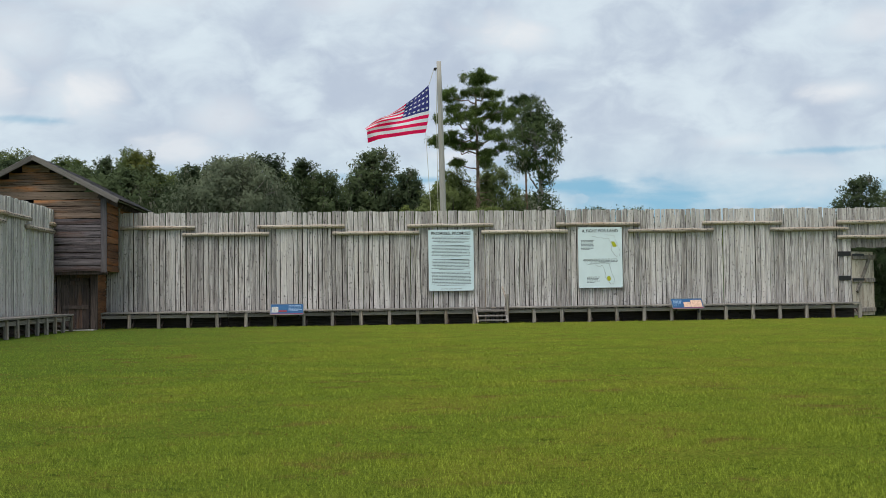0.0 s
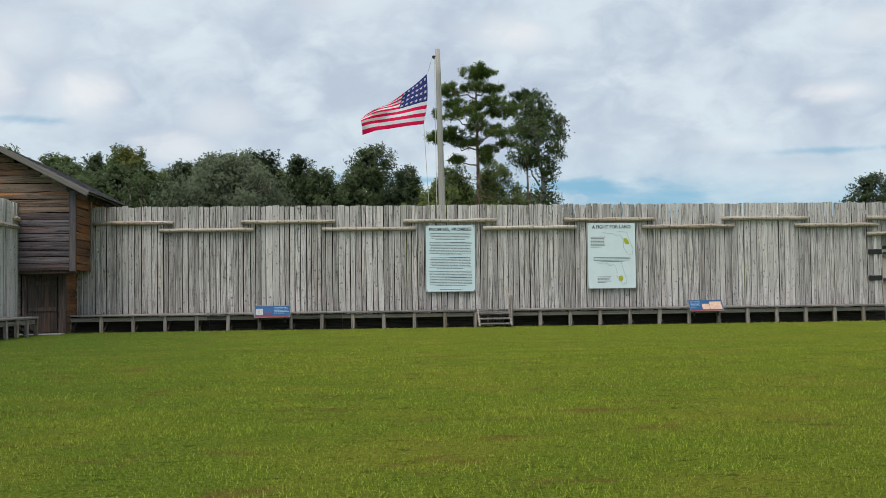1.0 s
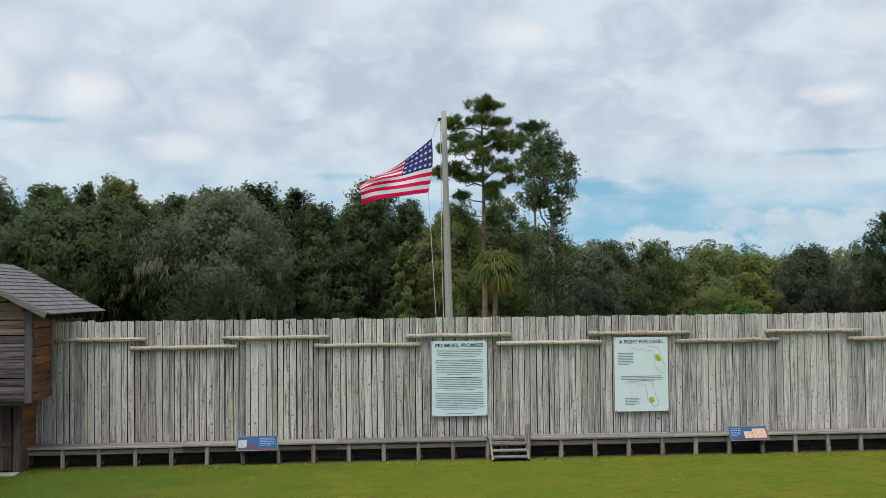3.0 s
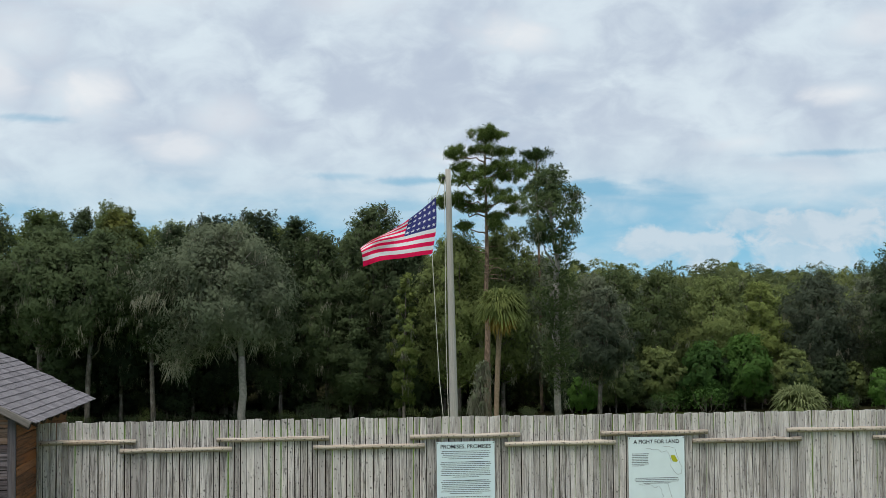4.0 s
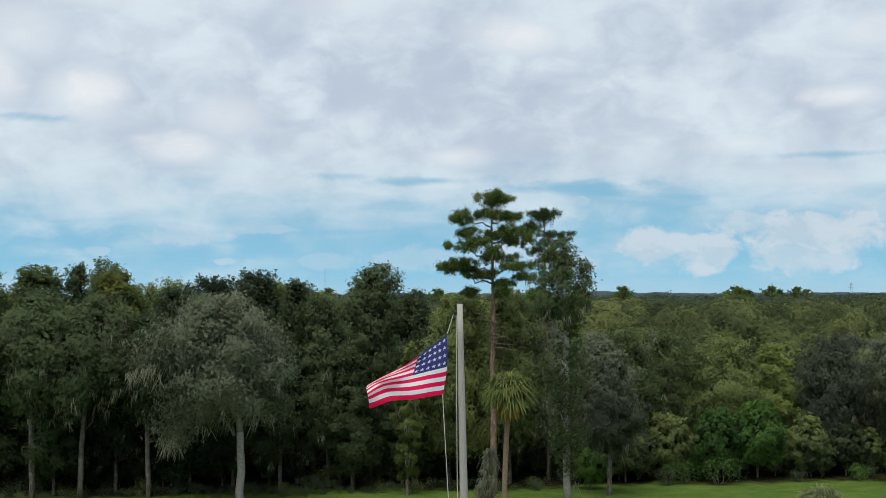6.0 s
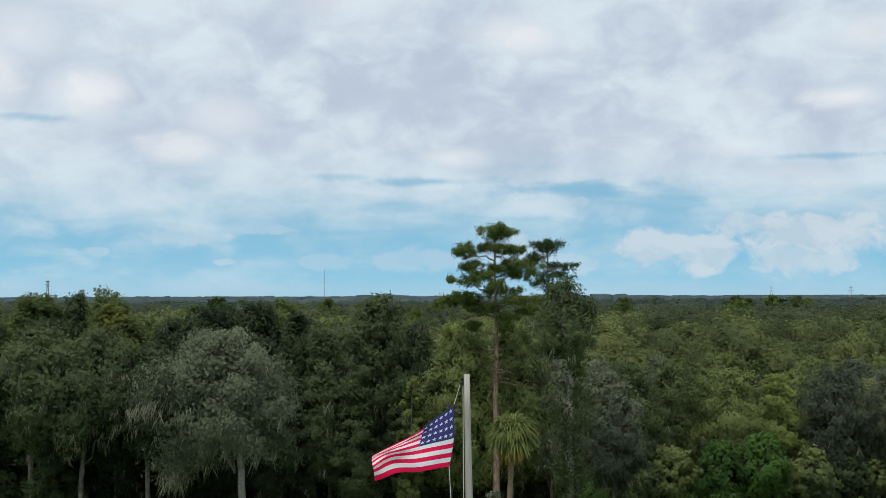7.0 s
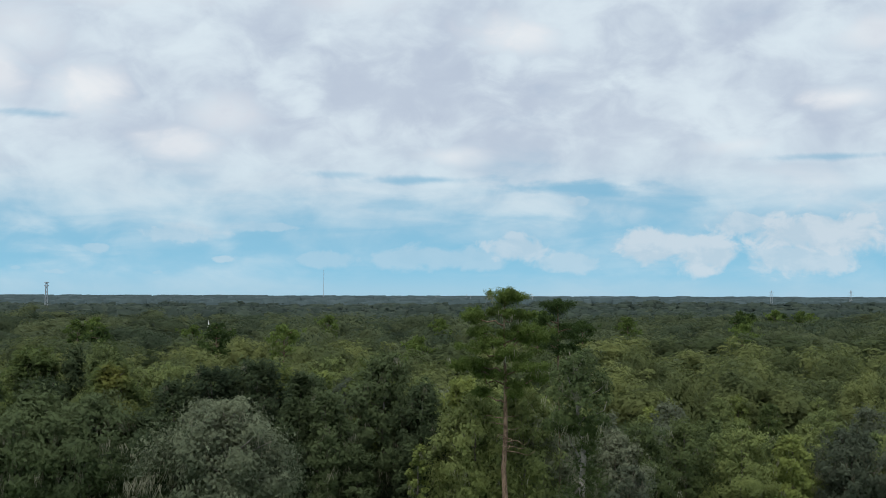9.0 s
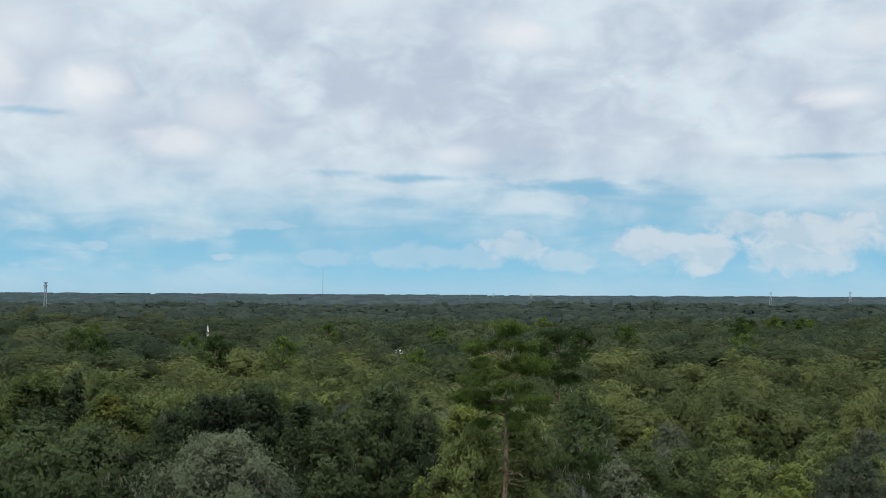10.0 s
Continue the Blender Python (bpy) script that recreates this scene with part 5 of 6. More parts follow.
sign = sign_board("map_sign", "large white panel with two peninsula maps headed A FIGHT FOR LAND", 5.485, 2.02, 1.42, 1.93, SIGN_PALE)
writing("title", "A FIGHT FOR LAND", 0.135, INK, sign, 0.0, 0.845, -0.016, 1.16)
COAST = [(-0.52, 0.30), (-0.38, 0.27), (-0.24, 0.28), (-0.14, 0.20), (-0.02, 0.24), (0.06, 0.12), (0.10, 0.0), (0.09, -0.14), (0.17, -0.27), (0.27, -0.36), (0.36, -0.33), (0.38, -0.18), (0.28, 0.06), (0.21, 0.30), (0.06, 0.34), (-0.10, 0.35)]
for ox, oz, region in ((0.26, 0.38, [(0.08, 0.15), (0.20, 0.15), (0.30, -0.02), (0.26, -0.07), (0.14, -0.05), (0.09, 0.06)]),
                       (0.06, -0.49, [(0.14, -0.10), (0.24, -0.08), (0.30, -0.2), (0.22, -0.30), (0.14, -0.24), (0.12, -0.16)])):
    heap = Heap()
    for (x0, z0), (x1, z1) in zip(COAST, COAST[1:]):
        mid = ((x0 + x1) / 2 + rng.uniform(-0.02, 0.02), (z0 + z1) / 2 + rng.uniform(-0.02, 0.02))
        heap.add(*tube([(ox + x0, -0.014, oz + z0), (ox + mid[0], -0.014, oz + mid[1]), (ox + x1, -0.014, oz + z1)], [0.0035] * 3, 5))
    part("map_outline", heap.mesh("map_outline", MAP_LINE), sign, "thin grey coastline")
    mx, mz = sum(a for a, _ in region) / len(region), sum(b for _, b in region) / len(region)
    part("map_region", mesh_of("map_region", [(ox + mx + 0.8 * (a - mx), -0.0145, oz + mz + 0.8 * (b - mz)) for a, b in region], [list(range(len(region)))], MAP_FILL), sign, "yellow-green map region")
part("print_block", print_lines(rng, -0.62, -0.18, 0.55, 8, 0.042, 0.017, -0.0145, False).mesh("print_block", INK_PALE), sign, "block of small unreadable print")
part("print_block", print_lines(rng, -0.60, 0.60, -0.05, 4, 0.042, 0.017, -0.0145).mesh("print_block", INK_PALE), sign, "block of small unreadable print")
part("print_block", print_lines(rng, -0.44, -0.04, -0.62, 5, 0.042, 0.017, -0.0145, False).mesh("print_block", INK_PALE), sign, "block of small unreadable print")


def info_panel(label, x, picture):
    panel = thing("information_panel", label, "information panel", pose(x, -0.86, 0.52, -40, 0, 0), "sloping panels on the firing step")
    part("board", beam("board", (0.98, 0.02, 0.40), PANEL_BLUE, 1, 0.0, 0.004, 0), panel)
    frame_bar = plain_edge
    for z, w in ((-0.205, 1.0), (0.205, 1.0)):
        part("frame_bar", beam("frame_bar", (w, 0.03, 0.018), frame_bar, 1, 0, 0.003, 0), panel, "", pose(0, 0, z))
    for sx in (-0.495, 0.495):
        part("frame_bar", beam("frame_bar", (0.018, 0.03, 0.392), frame_bar, 1, 0, 0.003, 2), panel, "", pose(sx, 0, 0))
    heap = Heap()
    heap.quad(-0.485, -0.195, 0.485, -0.165, -0.0125)
    part("red_band", heap.mesh("red_band", PANEL_RED), panel)
    heap = Heap()
    if picture == "left":
        heap.quad(-0.46, -0.12, -0.26, 0.10, -0.0125)
        part("picture", heap.mesh("picture", PANEL_PHOTO), panel, "small grey picture")
        heap = Heap()
        heap.quad(-0.25, -0.10, 0.0, -0.04, -0.0125)
        part("red_band", heap.mesh("red_band", PANEL_RED), panel)
        part("print_block", print_lines(random.Random(2), 0.05, 0.46, 0.14, 5, 0.05, 0.018, -0.0125, False).mesh("print_block", PANEL_PRINT), panel)
    else:
        heap.quad(-0.12, -0.14, 0.10, 0.06, -0.0125)
        heap.quad(0.11, -0.14, 0.46, 0.14, -0.0125)
        part("picture", heap.mesh("picture", PANEL_TAN), panel, "tan picture of figures")
        part("print_block", print_lines(random.Random(3), -0.45, -0.15, 0.14, 5, 0.05, 0.018, -0.0125, False).mesh("print_block", PANEL_PRINT), panel)
    arm = beam("bracket", (0.05, 0.05, 0.30), IRON, 1, 0, 0.006, 1)
    for sx in (-0.35, 0.35):
        part("bracket", arm, panel, "", pose(sx, 0.10, -0.10, 28, 0, 0))


info_panel("sloping blue information panel with a small grey picture", -4.39, "left")
info_panel("sloping blue information panel with tan pictures", 8.05, "right")


# ---------------------------------------------------------------- gate
GATE_X0, GATE_X1, GATE_Z = 13.75, 17.0, 2.22


def build_gate():
    gate = thing("gate_leaf", "open plank gate leaf with diagonal brace and black strap hinges", "gate", pose(GATE_X0 + 0.04, 0.05, 0.05, 0, 0, 30))
    board = [beam("board", (0.19, 0.04, 2.08), GATE, 4, 0.03, 0.006, 2, s) for s in (1, 2, 3)]
    for k in range(6):
        part("board", board[k % 3], gate, "", pose(0.11 + 0.195 * k, 0, 1.04))
    bar = beam("ledge", (1.16, 0.05, 0.15), POST, 3, 0.02, 0.01, 0, 4)
    for z in (0.18, 1.15, 1.90):
        part("ledge", bar, gate, "", pose(0.60, -0.045, z))
    part("brace", beam("brace", (1.42, 0.05, 0.13), POST, 3, 0.02, 0.01, 0, 5), gate, "", pose(0.60, -0.05, 1.36, 0, -58, 0))
    strap = beam("strap_hinge", (0.62, 0.012, 0.07), IRON, 1, 0, 0.004, 0)
    for z in (1.17, 1.97):
        part("strap_hinge", strap, gate, "black iron strap hinge", pose(0.28, -0.078, z))


build_gate()


# ---------------------------------------------------------------- far landmarks
def lattice_mast(name, label, x, y, top, width, platform):
    base = float(height(x, y))
    mast = thing(name, label, "tower", Matrix.Translation((x, y, base)))
    H = top - base
    heap = Heap()
    for a, b in ((-1, -1), (1, -1), (1, 1), (-1, 1)):
        heap.add(*tube([(a * width, b * width, 0), (a * width * 0.35, b * width * 0.35, H)], [width * 0.16] * 2, 5))
    n = max(4, int(H / (width * 2.5)))
    for i in range(n):
        z0, z1 = H * i / n, H * (i + 1) / n
        w0, w1 = width * (1 - 0.65 * i / n), width * (1 - 0.65 * (i + 1) / n)
        heap.add(*tube([(-w0, -w0, z0), (w1, -w1, z1)], [width * 0.08] * 2, 4))
        heap.add(*tube([(w0, w0, z0), (-w1, w1, z1)], [width * 0.08] * 2, 4))
    part("lattice", heap.mesh("lattice", STEEL), mast)
    if platform:
        heap = Heap()
        for k, z in enumerate(platform):
            heap.add(*tube([(0, 0, z - base), (0, 0, z - base + 0.6)], [width * 1.5] * 2, 10))
        part("antenna_ring", heap.mesh("antenna_ring", STEEL), mast)
    return mast


lattice_mast("cell_tower", "grey lattice radio tower with antenna rings above the woods", -266.8, 1000, 28.6, 1.4, (25.0, 27.6))


def pylon(x, y, top, w):
    base = float(height(x, y))
    p = thing("power_pylon", "pale steel power pylon far off in the woods", "pylon", Matrix.Translation((x, y, base)), "far power line")
    H = top - base
    heap = Heap()
    for a in (-1, 1):
        heap.add(*tube([(a * w, 0, 0), (a * w * 0.2, 0, H)], [w * 0.09] * 2, 5))
    for i in range(6):
        z0, z1 = H * i / 6, H * (i + 1) / 6
        heap.add(*tube([(-w * (1 - 0.8 * i / 6), 0, z0), (w * (1 - 0.8 * (i + 1) / 6), 0, z1)], [w * 0.05] * 2, 4))
    part("lattice", heap.mesh("lattice", STEEL), p)
    heap = Heap()
    for z, r in ((0.80, 1.5), (0.93, 1.1)):
        heap.add(*tube([(-w * r, 0, H * z), (w * r, 0, H * z)], [w * 0.07] * 2, 5))
    part("cross_arm", heap.mesh("cross_arm", STEEL), p)


def white_pole(x, y, top):
    base = float(height(x, y))
    p = thing("utility_pole", "pale utility pole above the far woods", "utility pole", Matrix.Translation((x, y, base)), "far power line")
    heap = Heap()
    heap.add(*tube([(0, 0, 0), (0, 0, top - base)], [0.45, 0.3], 6))
    part("shaft", heap.mesh("shaft", STEEL), p)
    heap = Heap()
    heap.add(*tube([(-1.6, 0, top - base - 1.5), (1.6, 0, top - base - 1.5)], [0.15, 0.15], 5))
    part("cross_arm", heap.mesh("cross_arm", STEEL), p)


def small_house(name, label, x, y, z, w, d, tall, wall, roof, steeple=False):
    h = thing(name, label, "house", Matrix.Translation((x, y, z)))
    part("walls", beam("walls", (w, d, tall), wall, 1, 0, 0.05, 2), h, "", pose(0, 0, tall / 2))
    heap = Heap()
    rise = w * 0.22
    heap.add([(-w * .55, -d * .55, tall), (w * .55, -d * .55, tall), (w * .55, d * .55, tall), (-w * .55, d * .55, tall), (-w * .55, 0, tall + rise), (w * .55, 0, tall + rise)],
             [[0, 1, 5, 4], [2, 3, 4, 5], [1, 2, 5], [3, 0, 4], [3, 2, 1, 0]])
    part("roof", heap.mesh("roof", roof), h)
    if steeple:
        heap = Heap()
        heap.add(*tube([(-w * 0.62, 0, 0), (-w * 0.62, 0, tall * 1.4), (-w * 0.62, 0, tall * 1.8)], [0.42, 0.38, 0.04], 4))
        part("steeple", heap.mesh("steeple", HOUSE_WHITE), h, "white pointed steeple")


small_house("church", "brown-roofed church with a white steeple among the trees", -47.0, 385, -1.0, 8.5, 10, 5.8, HOUSE_WHITE, HOUSE_BROWN, True)
small_house("house", "white-roofed house among the trees", 9.9, 308, -1.8, 5.0, 5, 5.2, HOUSE_WHITE, HOUSE_WHITE)
small_house("house", "pale roofed building among far trees", -262, 900, 1.0, 12, 8, 5.0, HOUSE_WHITE, HOUSE_WHITE)
for x, y, top in ((205, 2000, 20), (212, 2000, 18), (244, 2000, 17), (262, 2000, 19), (318, 2000, 18), (325, 2010, 17), (150, 2000, 16)):
    white_pole(x, y, top)
for x, y, top, w in ((535, 1400, 25, 2.6), (640, 1400, 25.5, 2.8), (254, 2000, 21, 2.4), (320, 1990, 21, 2.4)):
    pylon(x, y, top, w)
mast = thing("radio_mast", "very thin tall radio mast on the horizon", "mast", Matrix.Translation((-71, 3000, 0)))
heap = Heap()
heap.add(*tube([(0, 0, 0), (0, 0, 84)], [0.7, 0.5], 5))
part("shaft", heap.mesh("shaft", STEEL), mast)


# ---------------------------------------------------------------- palisades
def plank_mesh(seed, tall):
    """A rough sawn plank one unit wide: waney edges, a slightly cupped face, an uneven top."""
    r = random.Random(seed)
    verts, faces, seg = [], [], 6
    for i in range(seg + 1):
        z = tall * i / seg
        l, w = -0.5 + r.uniform(0, 0.06), 0.5 - r.uniform(0, 0.06)
        tip = [r.uniform(-0.012, 0.012) if i == seg else 0 for _ in range(5)]
        verts += [(l, 0.03, z + tip[0]), (l + 0.015, -0.026, z + tip[0]), ((l + w) / 2, -0.032, z + tip[2]), (w - 0.015, -0.026, z + tip[4]), (w, 0.03, z + tip[4])]
    for i in range(seg):
        for j in range(5):
            k = (j + 1) % 5
            faces.append([5 * i + j, 5 * i + k, 5 * i + 5 + k, 5 * i + 5 + j])
    faces += [[4, 3, 2, 1, 0], [5 * seg + k for k in range(5)]]
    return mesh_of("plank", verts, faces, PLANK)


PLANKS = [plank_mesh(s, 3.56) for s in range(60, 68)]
# near-black, so the shade in the plank gaps is in its colour
BATTEN = beam("backing_batten", (0.09, 0.03, 6.30), SHADE_BLACK, 1, 0, 0.006, 2)
HEADER = [plank_mesh(s, 1.30) for s in range(70, 74)]


def log_rail(length, seed):
    """A peeled half-round log: the flat side towards the wall, irregular girth."""
    r = random.Random(seed)
    heap = Heap()
    n = 8
    pts, rad = [], []
    for i in range(n + 1):
        pts.append((-length / 2 + length * i / n, r.uniform(-0.008, 0.008), r.uniform(-0.010, 0.010)))
        rad.append(0.060 * r.uniform(0.9, 1.1) * (1.12 if r.random() < 0.2 else 1))
    heap.add(*tube(pts, rad, 9))
    return heap.mesh("rail", RAIL, True)


def peg_row(length, seed):
    r = random.Random(seed)
    heap = Heap()
    x = -length / 2 + 0.1
    while x < length / 2 - 0.05:
        z = r.uniform(-0.012, 0.018)
        heap.add(*tube([(x, -0.066, z), (x, -0.080, z)], [0.013, 0.013], 6))
        x += r.uniform(0.12, 0.26)
    return heap.mesh("nail_heads", IRON)


def palisade(name, label, m, length, seed, gaps=(), warp=1.0):
    rng = random.Random(seed)
    wall = thing(name, label, "palisade", m, kind="structure")
    x = 0.0
    while x < length - 0.05:
        w = rng.choice((0.13, 0.145, 0.155, 0.165, 0.18, 0.20)) * rng.uniform(0.95, 1.05)
        w = min(w, length - x) if length - x > 0.12 else length - x
        over = any(a < x + w / 2 < b for a, b in gaps)
        me = rng.choice(HEADER if over else PLANKS)
        z = (3.56 - 1.30 if over else 0) + rng.uniform(-0.022, 0.014)
        gap = rng.choice((0.008, 0.011, 0.015, 0.019, 0.025)) if not over else 0.004
        ob = part("plank", me, wall)
        ob.matrix_basis = pose(x + w / 2, rng.uniform(-0.022, 0.022) * warp, z, rng.uniform(-0.25, 0.25), rng.uniform(-0.18, 0.18), rng.uniform(-3, 3) * warp) @ Matrix.Diagonal(((w - gap), 1, 1, 1))
        if not over and rng.random() < 0.85:
            part("backing_batten", BATTEN, wall, "", pose(x + w, 0.062, rng.uniform(-0.02, 0.0), 0, rng.uniform(-0.2, 0.2), 0))
        x += w
    return wall


def rails_on(wall, rows):
    for x0, x1, z, s in rows:
        ob = part("rail", log_rail(x1 - x0, s), wall, "pale peeled log rail", pose((x0 + x1) / 2, -0.085, z, 0, 0, 0))
        part("nail_heads", peg_row(x1 - x0, s + 1), ob)


north = palisade("wall_north", "tall grey weathered plank palisade with staggered log rails and a gate opening", pose(-10.3, 0, 0), 38.3, 3, [(GATE_X0 + 10.3, GATE_X1 + 10.3)])
rows = []
for k, x in enumerate((-9.55, -5.32, -0.65, 4.09, 8.84, 13.3, 18.0)):
    high_end = (-7.24, -2.62, 2.07, 6.79, 11.45, 16.6, 20.7)[k]
    rows.append((x + 10.3, high_end + 10.3, 3.09, 80 + 3 * k))
    nxt = (-5.32, -0.65, 4.09, 8.84, 13.3, 18.0, 24)[k]
    if k != 5:
        rows.append((high_end - 0.38 + 10.3, nxt + 0.36 + 10.3, 2.87, 81 + 3 * k))
rows.append((13.3 + 10.3, 17.6 + 10.3, 2.60, 120))
rails_on(north, rows)
strap = beam("hinge_plate", (0.42, 0.014, 0.15), IRON, 1, 0, 0.004, 0)
for z in (1.27, 2.06):
    part("hinge_plate", strap, north, "black iron hinge plate", pose(GATE_X0 - 0.22 + 10.3, -0.06, z))

west = palisade("wall_west", "tall grey weathered plank palisade along the side of the yard", pose(-11.12, -23.8, 0, 0, 0, 90), 22.0, 9, (), 1.7)
rows, y, k = [], 0.2, 0
while y < 21.5:
    rows.append((y, min(y + 2.75, 21.95), 3.10 if k % 2 else 2.88, 140 + k))
    y += 2.36
    k += 1
rails_on(west, rows)


# ---------------------------------------------------------------- blockhouse
BX0, BX1, BY0, BY1 = -13.62, -9.57, -1.77, 2.75
Z_FLOOR, Z_EAVE, APEX_X, APEX_Z = 1.73, 3.86, -11.59, 5.0


def slab(seed, length, tall, mat, axis):
    """A siding slab with a waney edge, along x or y, one face at the front."""
    r = random.Random(seed)
    verts, faces, seg = [], [], 6
    for i in range(seg + 1):
        s = -length / 2 + length * i / seg
        lo, hi = -tall / 2 + r.uniform(-0.016, 0.022), tall / 2 + r.uniform(-0.020, 0.0)
        ring = [(0.02, lo), (-0.034, lo), (-0.040, (lo + hi) / 2 + r.uniform(-0.02, 0.02)), (-0.02, hi), (0.02, hi)]
        for d, z in ring:
            verts.append((s, d, z) if axis == "x" else (-d, s, z))
    for i in range(seg):
        for j in range(5):
            k = (j + 1) % 5
            faces.append([5 * i + j, 5 * i + k, 5 * i + 5 + k, 5 * i + 5 + j])
    faces += [[4, 3, 2, 1, 0], [5 * seg + k for k in range(5)]]
    return mesh_of("siding_slab", verts, faces, mat)


def build_blockhouse():
    rng = random.Random(8)
    house = thing("blockhouse", "small timber corner blockhouse with overhanging upper storey and shingled gable roof", "blockhouse", Matrix.Translation((BX0, BY0, 0)))

    def at(x, y, z, *turn):
        return pose(x - BX0, y - BY0, z, *turn)
    # front of the upper storey with its gable; a slot window stays open
    slot = (-12.15, -11.65, 3.60, 3.80)
    z = Z_FLOOR
    k = 0
    while z < APEX_Z - 0.12:
        h = rng.uniform(0.17, 0.24)
        mid = z + h / 2
        half = 2.02 if mid < Z_EAVE else 2.02 * (APEX_Z - mid - 0.02) / (APEX_Z - Z_EAVE)
        mat = SLAB_WARM if mid > 3.30 or rng.random() < 0.12 else SLAB_GREY
        spans = [(APEX_X - half, APEX_X + half)]
        if z <= 0.5 * (slot[2] + slot[3]) < z + h:
            spans = [(APEX_X - half, slot[0]), (slot[1], APEX_X + half)]
        for a, b in spans:
            part("siding_slab", slab(200 + k, b - a, h - 0.004, mat, "x"), house, "", at((a + b) / 2, BY0, mid))
            k += 1
        z += h
    # side of the upper storey
    z = Z_FLOOR
    while z < Z_EAVE - 0.05:
        h = rng.uniform(0.18, 0.25)
        part("siding_slab", slab(300 + k, BY1 - BY0 - 0.06, h - 0.004, SLAB_SIDE, "y"), house, "", at(BX1 - 0.02, (BY0 + BY1) / 2, z + h / 2))
        k += 1
        z += h
    # near-black sheets added behind the siding, standing in for the unlit inside
    part("inner_wall", beam("inner_wall", (BX1 - BX0 - 0.3, 0.08, 2.2), SHADE_BLACK, 1, 0, 0.01, 2), house, "", at((BX0 + BX1) / 2, BY0 + 0.12, 2.9))
    gable = Heap()
    gable.add([(APEX_X - BX0 + sx, 0.08 + dy, z - 0.06) for dy in (0, 0.05) for sx, z in ((-2.0, Z_EAVE - 0.1), (2.0, Z_EAVE - 0.1), (0, APEX_Z - 0.04))], [[0, 1, 2], [5, 4, 3], [0, 3, 4, 1], [1, 4, 5, 2], [2, 5, 3, 0]])
    part("gable_backing", gable.mesh("gable_backing", SHADE_BLACK), house)
    part("floor_beam", beam("floor_beam", (BX1 - BX0, 0.18, 0.16), DARK_POST, 3, 0.02, 0.015, 0), house, "", at((BX0 + BX1) / 2, BY0 + 0.10, Z_FLOOR - 0.02))
    part("floor", beam("floor", (BX1 - BX0 - 0.1, BY1 - BY0 - 0.1, 0.08), SHADE_BLACK, 1, 0, 0.01, 2), house, "", at((BX0 + BX1) / 2, (BY0 + BY1) / 2, Z_FLOOR + 0.05))
    part("corner_post", beam("corner_post", (0.17, 0.10, Z_EAVE - Z_FLOOR + 0.03), CORNER, 4, 0.03, 0.012, 2), house, "", at(BX1 - 0.07, BY0 - 0.06, (Z_EAVE + Z_FLOOR) / 2 - 0.02))
    part("side_trim", beam("side_trim", (0.05, 0.11, 1.9), POST, 3, 0.04, 0.01, 2), house, "", at(BX1 + 0.03, -0.10, 2.75))
    part("back_wall", beam("back_wall", (BX1 - BX0 - 0.1, 0.08, Z_EAVE), SLAB_GREY, 1, 0, 0.01, 2), house, "", at((BX0 + BX1) / 2, BY1, Z_EAVE / 2))
    part("far_wall", beam("far_wall", (0.08, BY1 - BY0 - 0.1, Z_EAVE), SLAB_GREY, 1, 0, 0.01, 2), house, "", at(BX0 + 0.04, (BY0 + BY1) / 2, Z_EAVE / 2))
    # ground storey, set back, with a plank door
    lx, ly = -9.95, -1.28
    for zz in range(8):
        part("siding_slab", slab(400 + zz, 2.0, 0.215, SLAB_SIDE, "y"), house, "", at(lx - 0.04, ly + 1.0, 0.11 + 0.205 * zz))
    part("corner_post", beam("corner_post", (0.19, 0.16, 1.72), DARK_POST, 3, 0.03, 0.012, 2), house, "", at(lx - 0.09, ly, 0.86))
    part("door_post", beam("door_post", (0.12, 0.14, 1.72), DARK_POST, 3, 0.03, 0.012, 2), house, "", at(-11.04, ly, 0.86))
    part("lintel", beam("lintel", (1.0, 0.12, 0.14), DARK_POST, 2, 0.03, 0.012, 0), house, "", at(-10.58, ly - 0.01, 1.62))
    part("front_infill", beam("front_infill", (2.5, 0.06, 1.7), SLAB_GREY, 1, 0.0, 0.012, 2), house, "", at(-12.4, ly + 0.05, 0.85))
    door = part("door", beam("door", (0.80, 0.045, 1.52), SLAB_GREY, 3, 0.01, 0.008, 2), house, "weathered plank door", at(-10.58, ly + 0.04, 0.80))
    for k in range(4):
        part("door_board", beam("door_board", (0.185, 0.02, 1.5), DARK_POST, 3, 0.02, 0.005, 2, 40 + k), door, "", pose(-0.30 + 0.2 * k, -0.03, 0))
    for z in (-0.12, 0.60):
        part("ledge", beam("ledge", (0.76, 0.03, 0.11), DARK_POST, 2, 0.02, 0.006, 0), door, "", pose(0, -0.055, z))
    part("sill_slab", beam("sill_slab", (1.3, 0.5, 0.05), plain_stone, 1, 0, 0.02, 0), house, "pale stone door sill", at(-10.6, ly - 0.35, 0.0))
    # roof: two slopes of boards, rafters, barge boards
    over_x, y0, y1 = 2.42, BY0 - 0.36, BY1 + 0.90
    rise = APEX_Z + 0.06 - 3.78
    ang = math.degrees(math.atan2(rise, over_x))
    run = math.hypot(over_x, rise)
    for sgn in (1, -1):
        deck = beam("roof_deck", (run, y1 - y0, 0.04), SLAB_GREY, 1, 0, 0.008, 1)
        part("roof_deck", deck, house, "", at(APEX_X + sgn * over_x / 2, (y0 + y1) / 2, (APEX_Z + 0.06 + 3.78) / 2, 0, sgn * ang, 0))
        board = beam("barge_board", (run + 0.02, 0.04, 0.15), BARGE, 3, 0.02, 0.008, 0)
        part("barge_board", board, house, "", at(APEX_X + sgn * over_x / 2, y0 - 0.02, (APEX_Z + 3.78) / 2 + 0.01, 0, sgn * ang, 0))
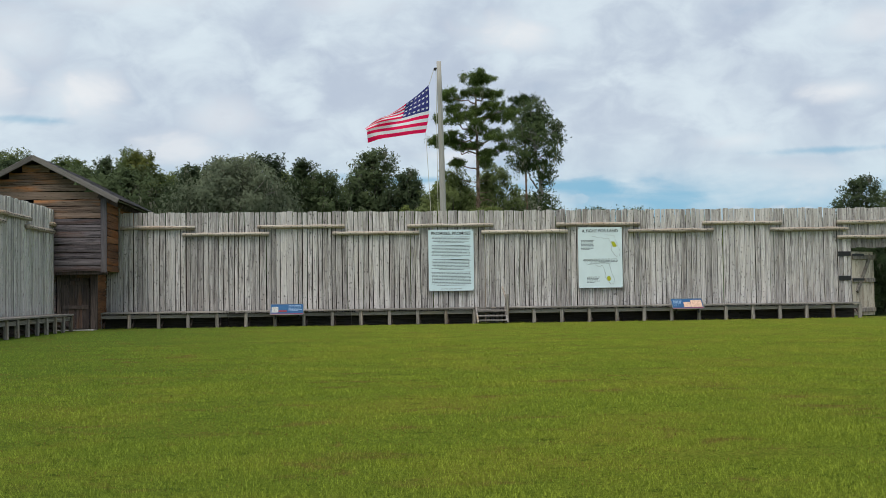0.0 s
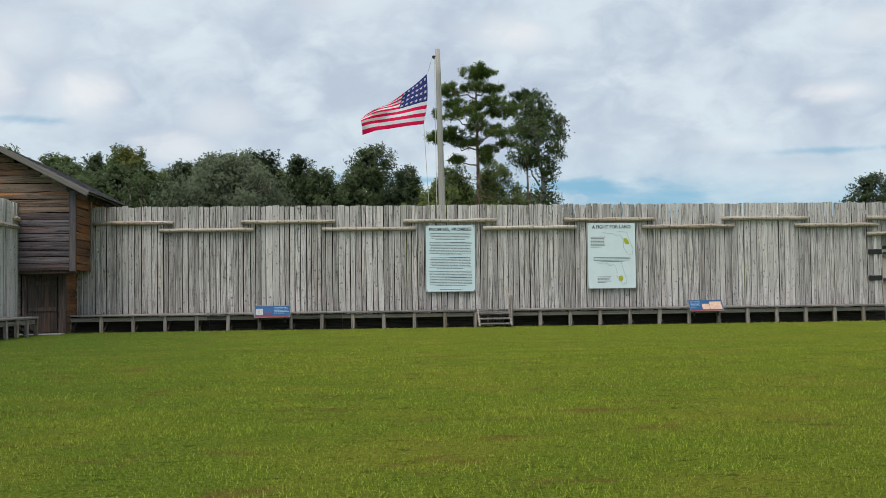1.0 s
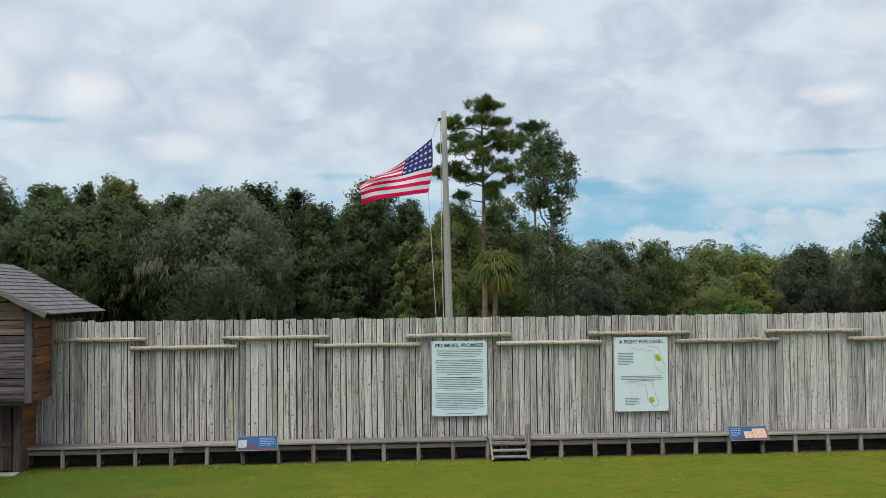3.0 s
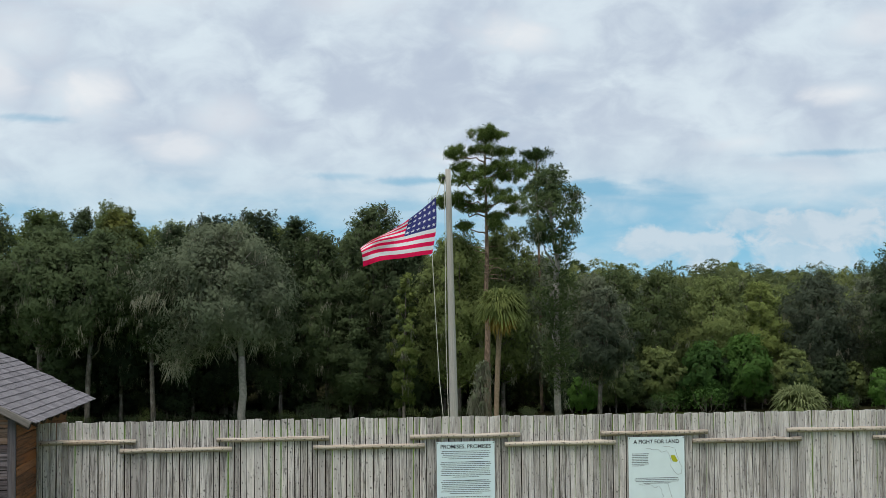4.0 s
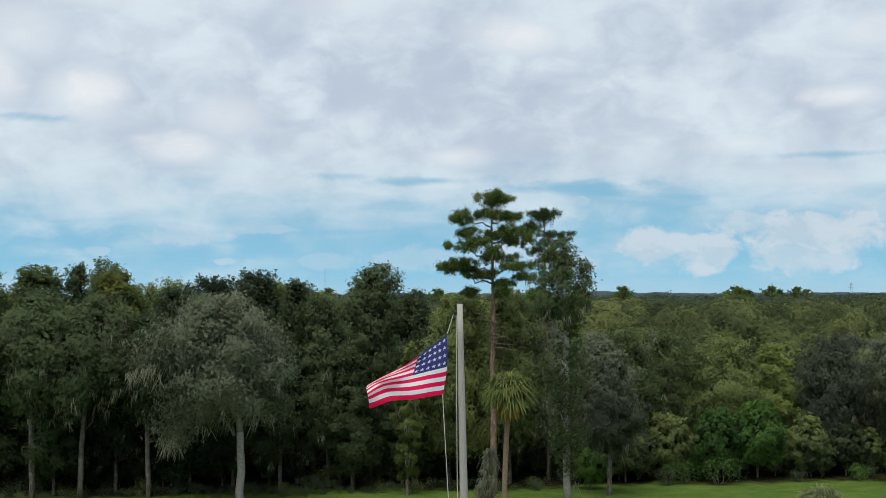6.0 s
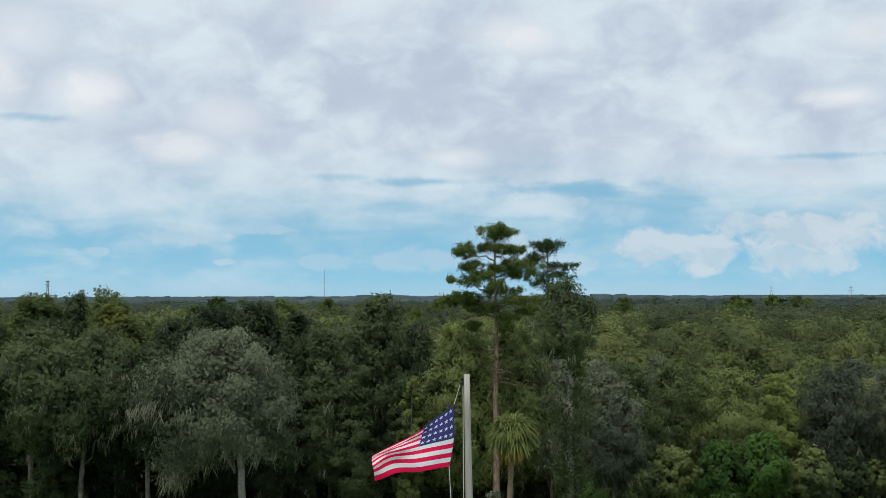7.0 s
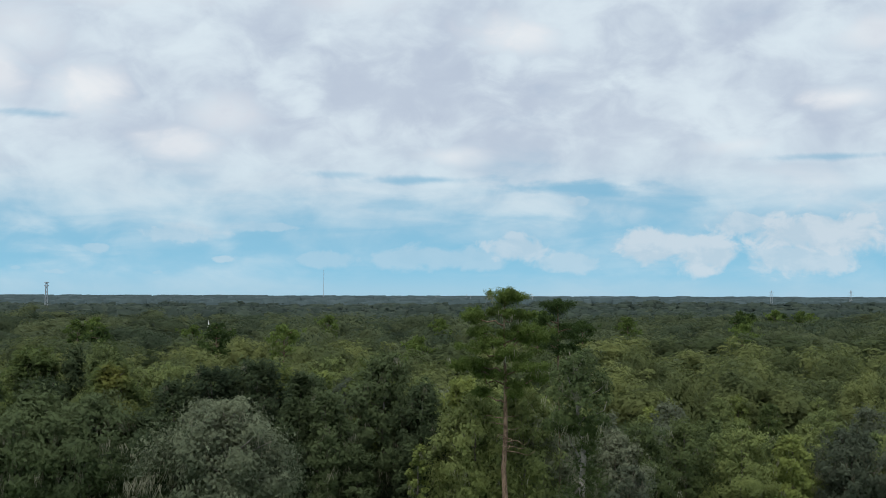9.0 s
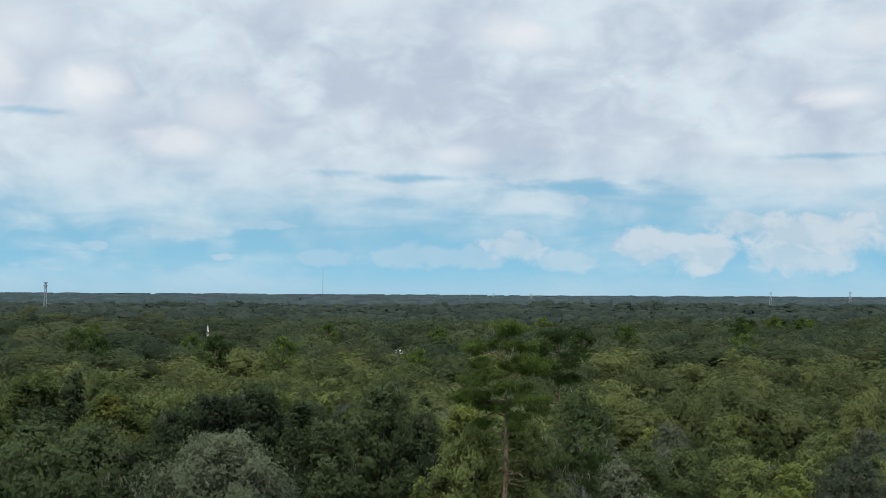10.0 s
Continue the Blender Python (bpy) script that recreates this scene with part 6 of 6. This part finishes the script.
    rafter = beam("rafter", (0.62, 0.07, 0.12), DARK_POST, 1, 0, 0.01, 0)
    for i in range(9):
        part("rafter", rafter, house, "", at(BX1 + 0.05, y0 + 0.3 + i * (y1 - y0 - 0.6) / 8, 3.80, 0, ang, 0))
    # split shingles in courses, each course lapping the next; the yard side piece by piece
    shapes = []
    for s in range(5):
        r = random.Random(500 + s)
        heap = Heap()
        t = 0.022
        cut = [r.uniform(-0.012, 0.012) for _ in range(3)]
        heap.add([(0, -0.5, 0), (0, 0.5, 0), (0.34 + cut[0], 0.5, 0), (0.34 + cut[1], -0.5, 0), (0, -0.5, 0.004), (0, 0.5, 0.004), (0.34 + cut[0], 0.5, t), (0.34 + cut[1], -0.5, t)],
                 [[3, 2, 1, 0], [4, 5, 6, 7], [0, 1, 5, 4], [1, 2, 6, 5], [2, 3, 7, 6], [3, 0, 4, 7]])
        shapes.append(heap.mesh("shingle", SHINGLE))
    rest = Heap()
    courses, expo = 13, run / 13
    for sgn in (1, -1):
        for c in range(courses):
            y = y0 + 0.01
            while y < y1 + 0.02:
                w = rng.uniform(0.17, 0.30)
                s = c * expo
                x = APEX_X + sgn * s * math.cos(radians(ang))
                zz = APEX_Z + 0.06 + 0.045 - s * math.sin(radians(ang)) + rng.uniform(0, 0.006)
                tilt = ang - 2.2
                m = at(x, y + w / 2, zz, 0, tilt, 0) if sgn > 0 else at(x, y + w / 2, zz, 0, tilt, 180) @ Matrix.Identity(4)
                if sgn < 0:
                    m = at(x, y + w / 2, zz) @ Matrix.Rotation(math.pi, 4, "Z") @ Matrix.Rotation(radians(tilt), 4, "Y")
                m = m @ Matrix.Diagonal((1, w - 0.008, 1, 1))
                if sgn > 0 and y < y1:
                    part("shingle", rng.choice(shapes), house, "", m)
                else:
                    me = rng.choice(shapes)
                    rest.add([m @ v.co for v in me.vertices], [list(p.vertices) for p in me.polygons])
                y += w
    tagged(part("far_shingles", rest.mesh("far_shingles", SHINGLE), house), kind="stuff")


plain_stone = plain("sill_stone", (0.36, 0.35, 0.32), 0.9, 0.1, 0.3, 8.0)
build_blockhouse()
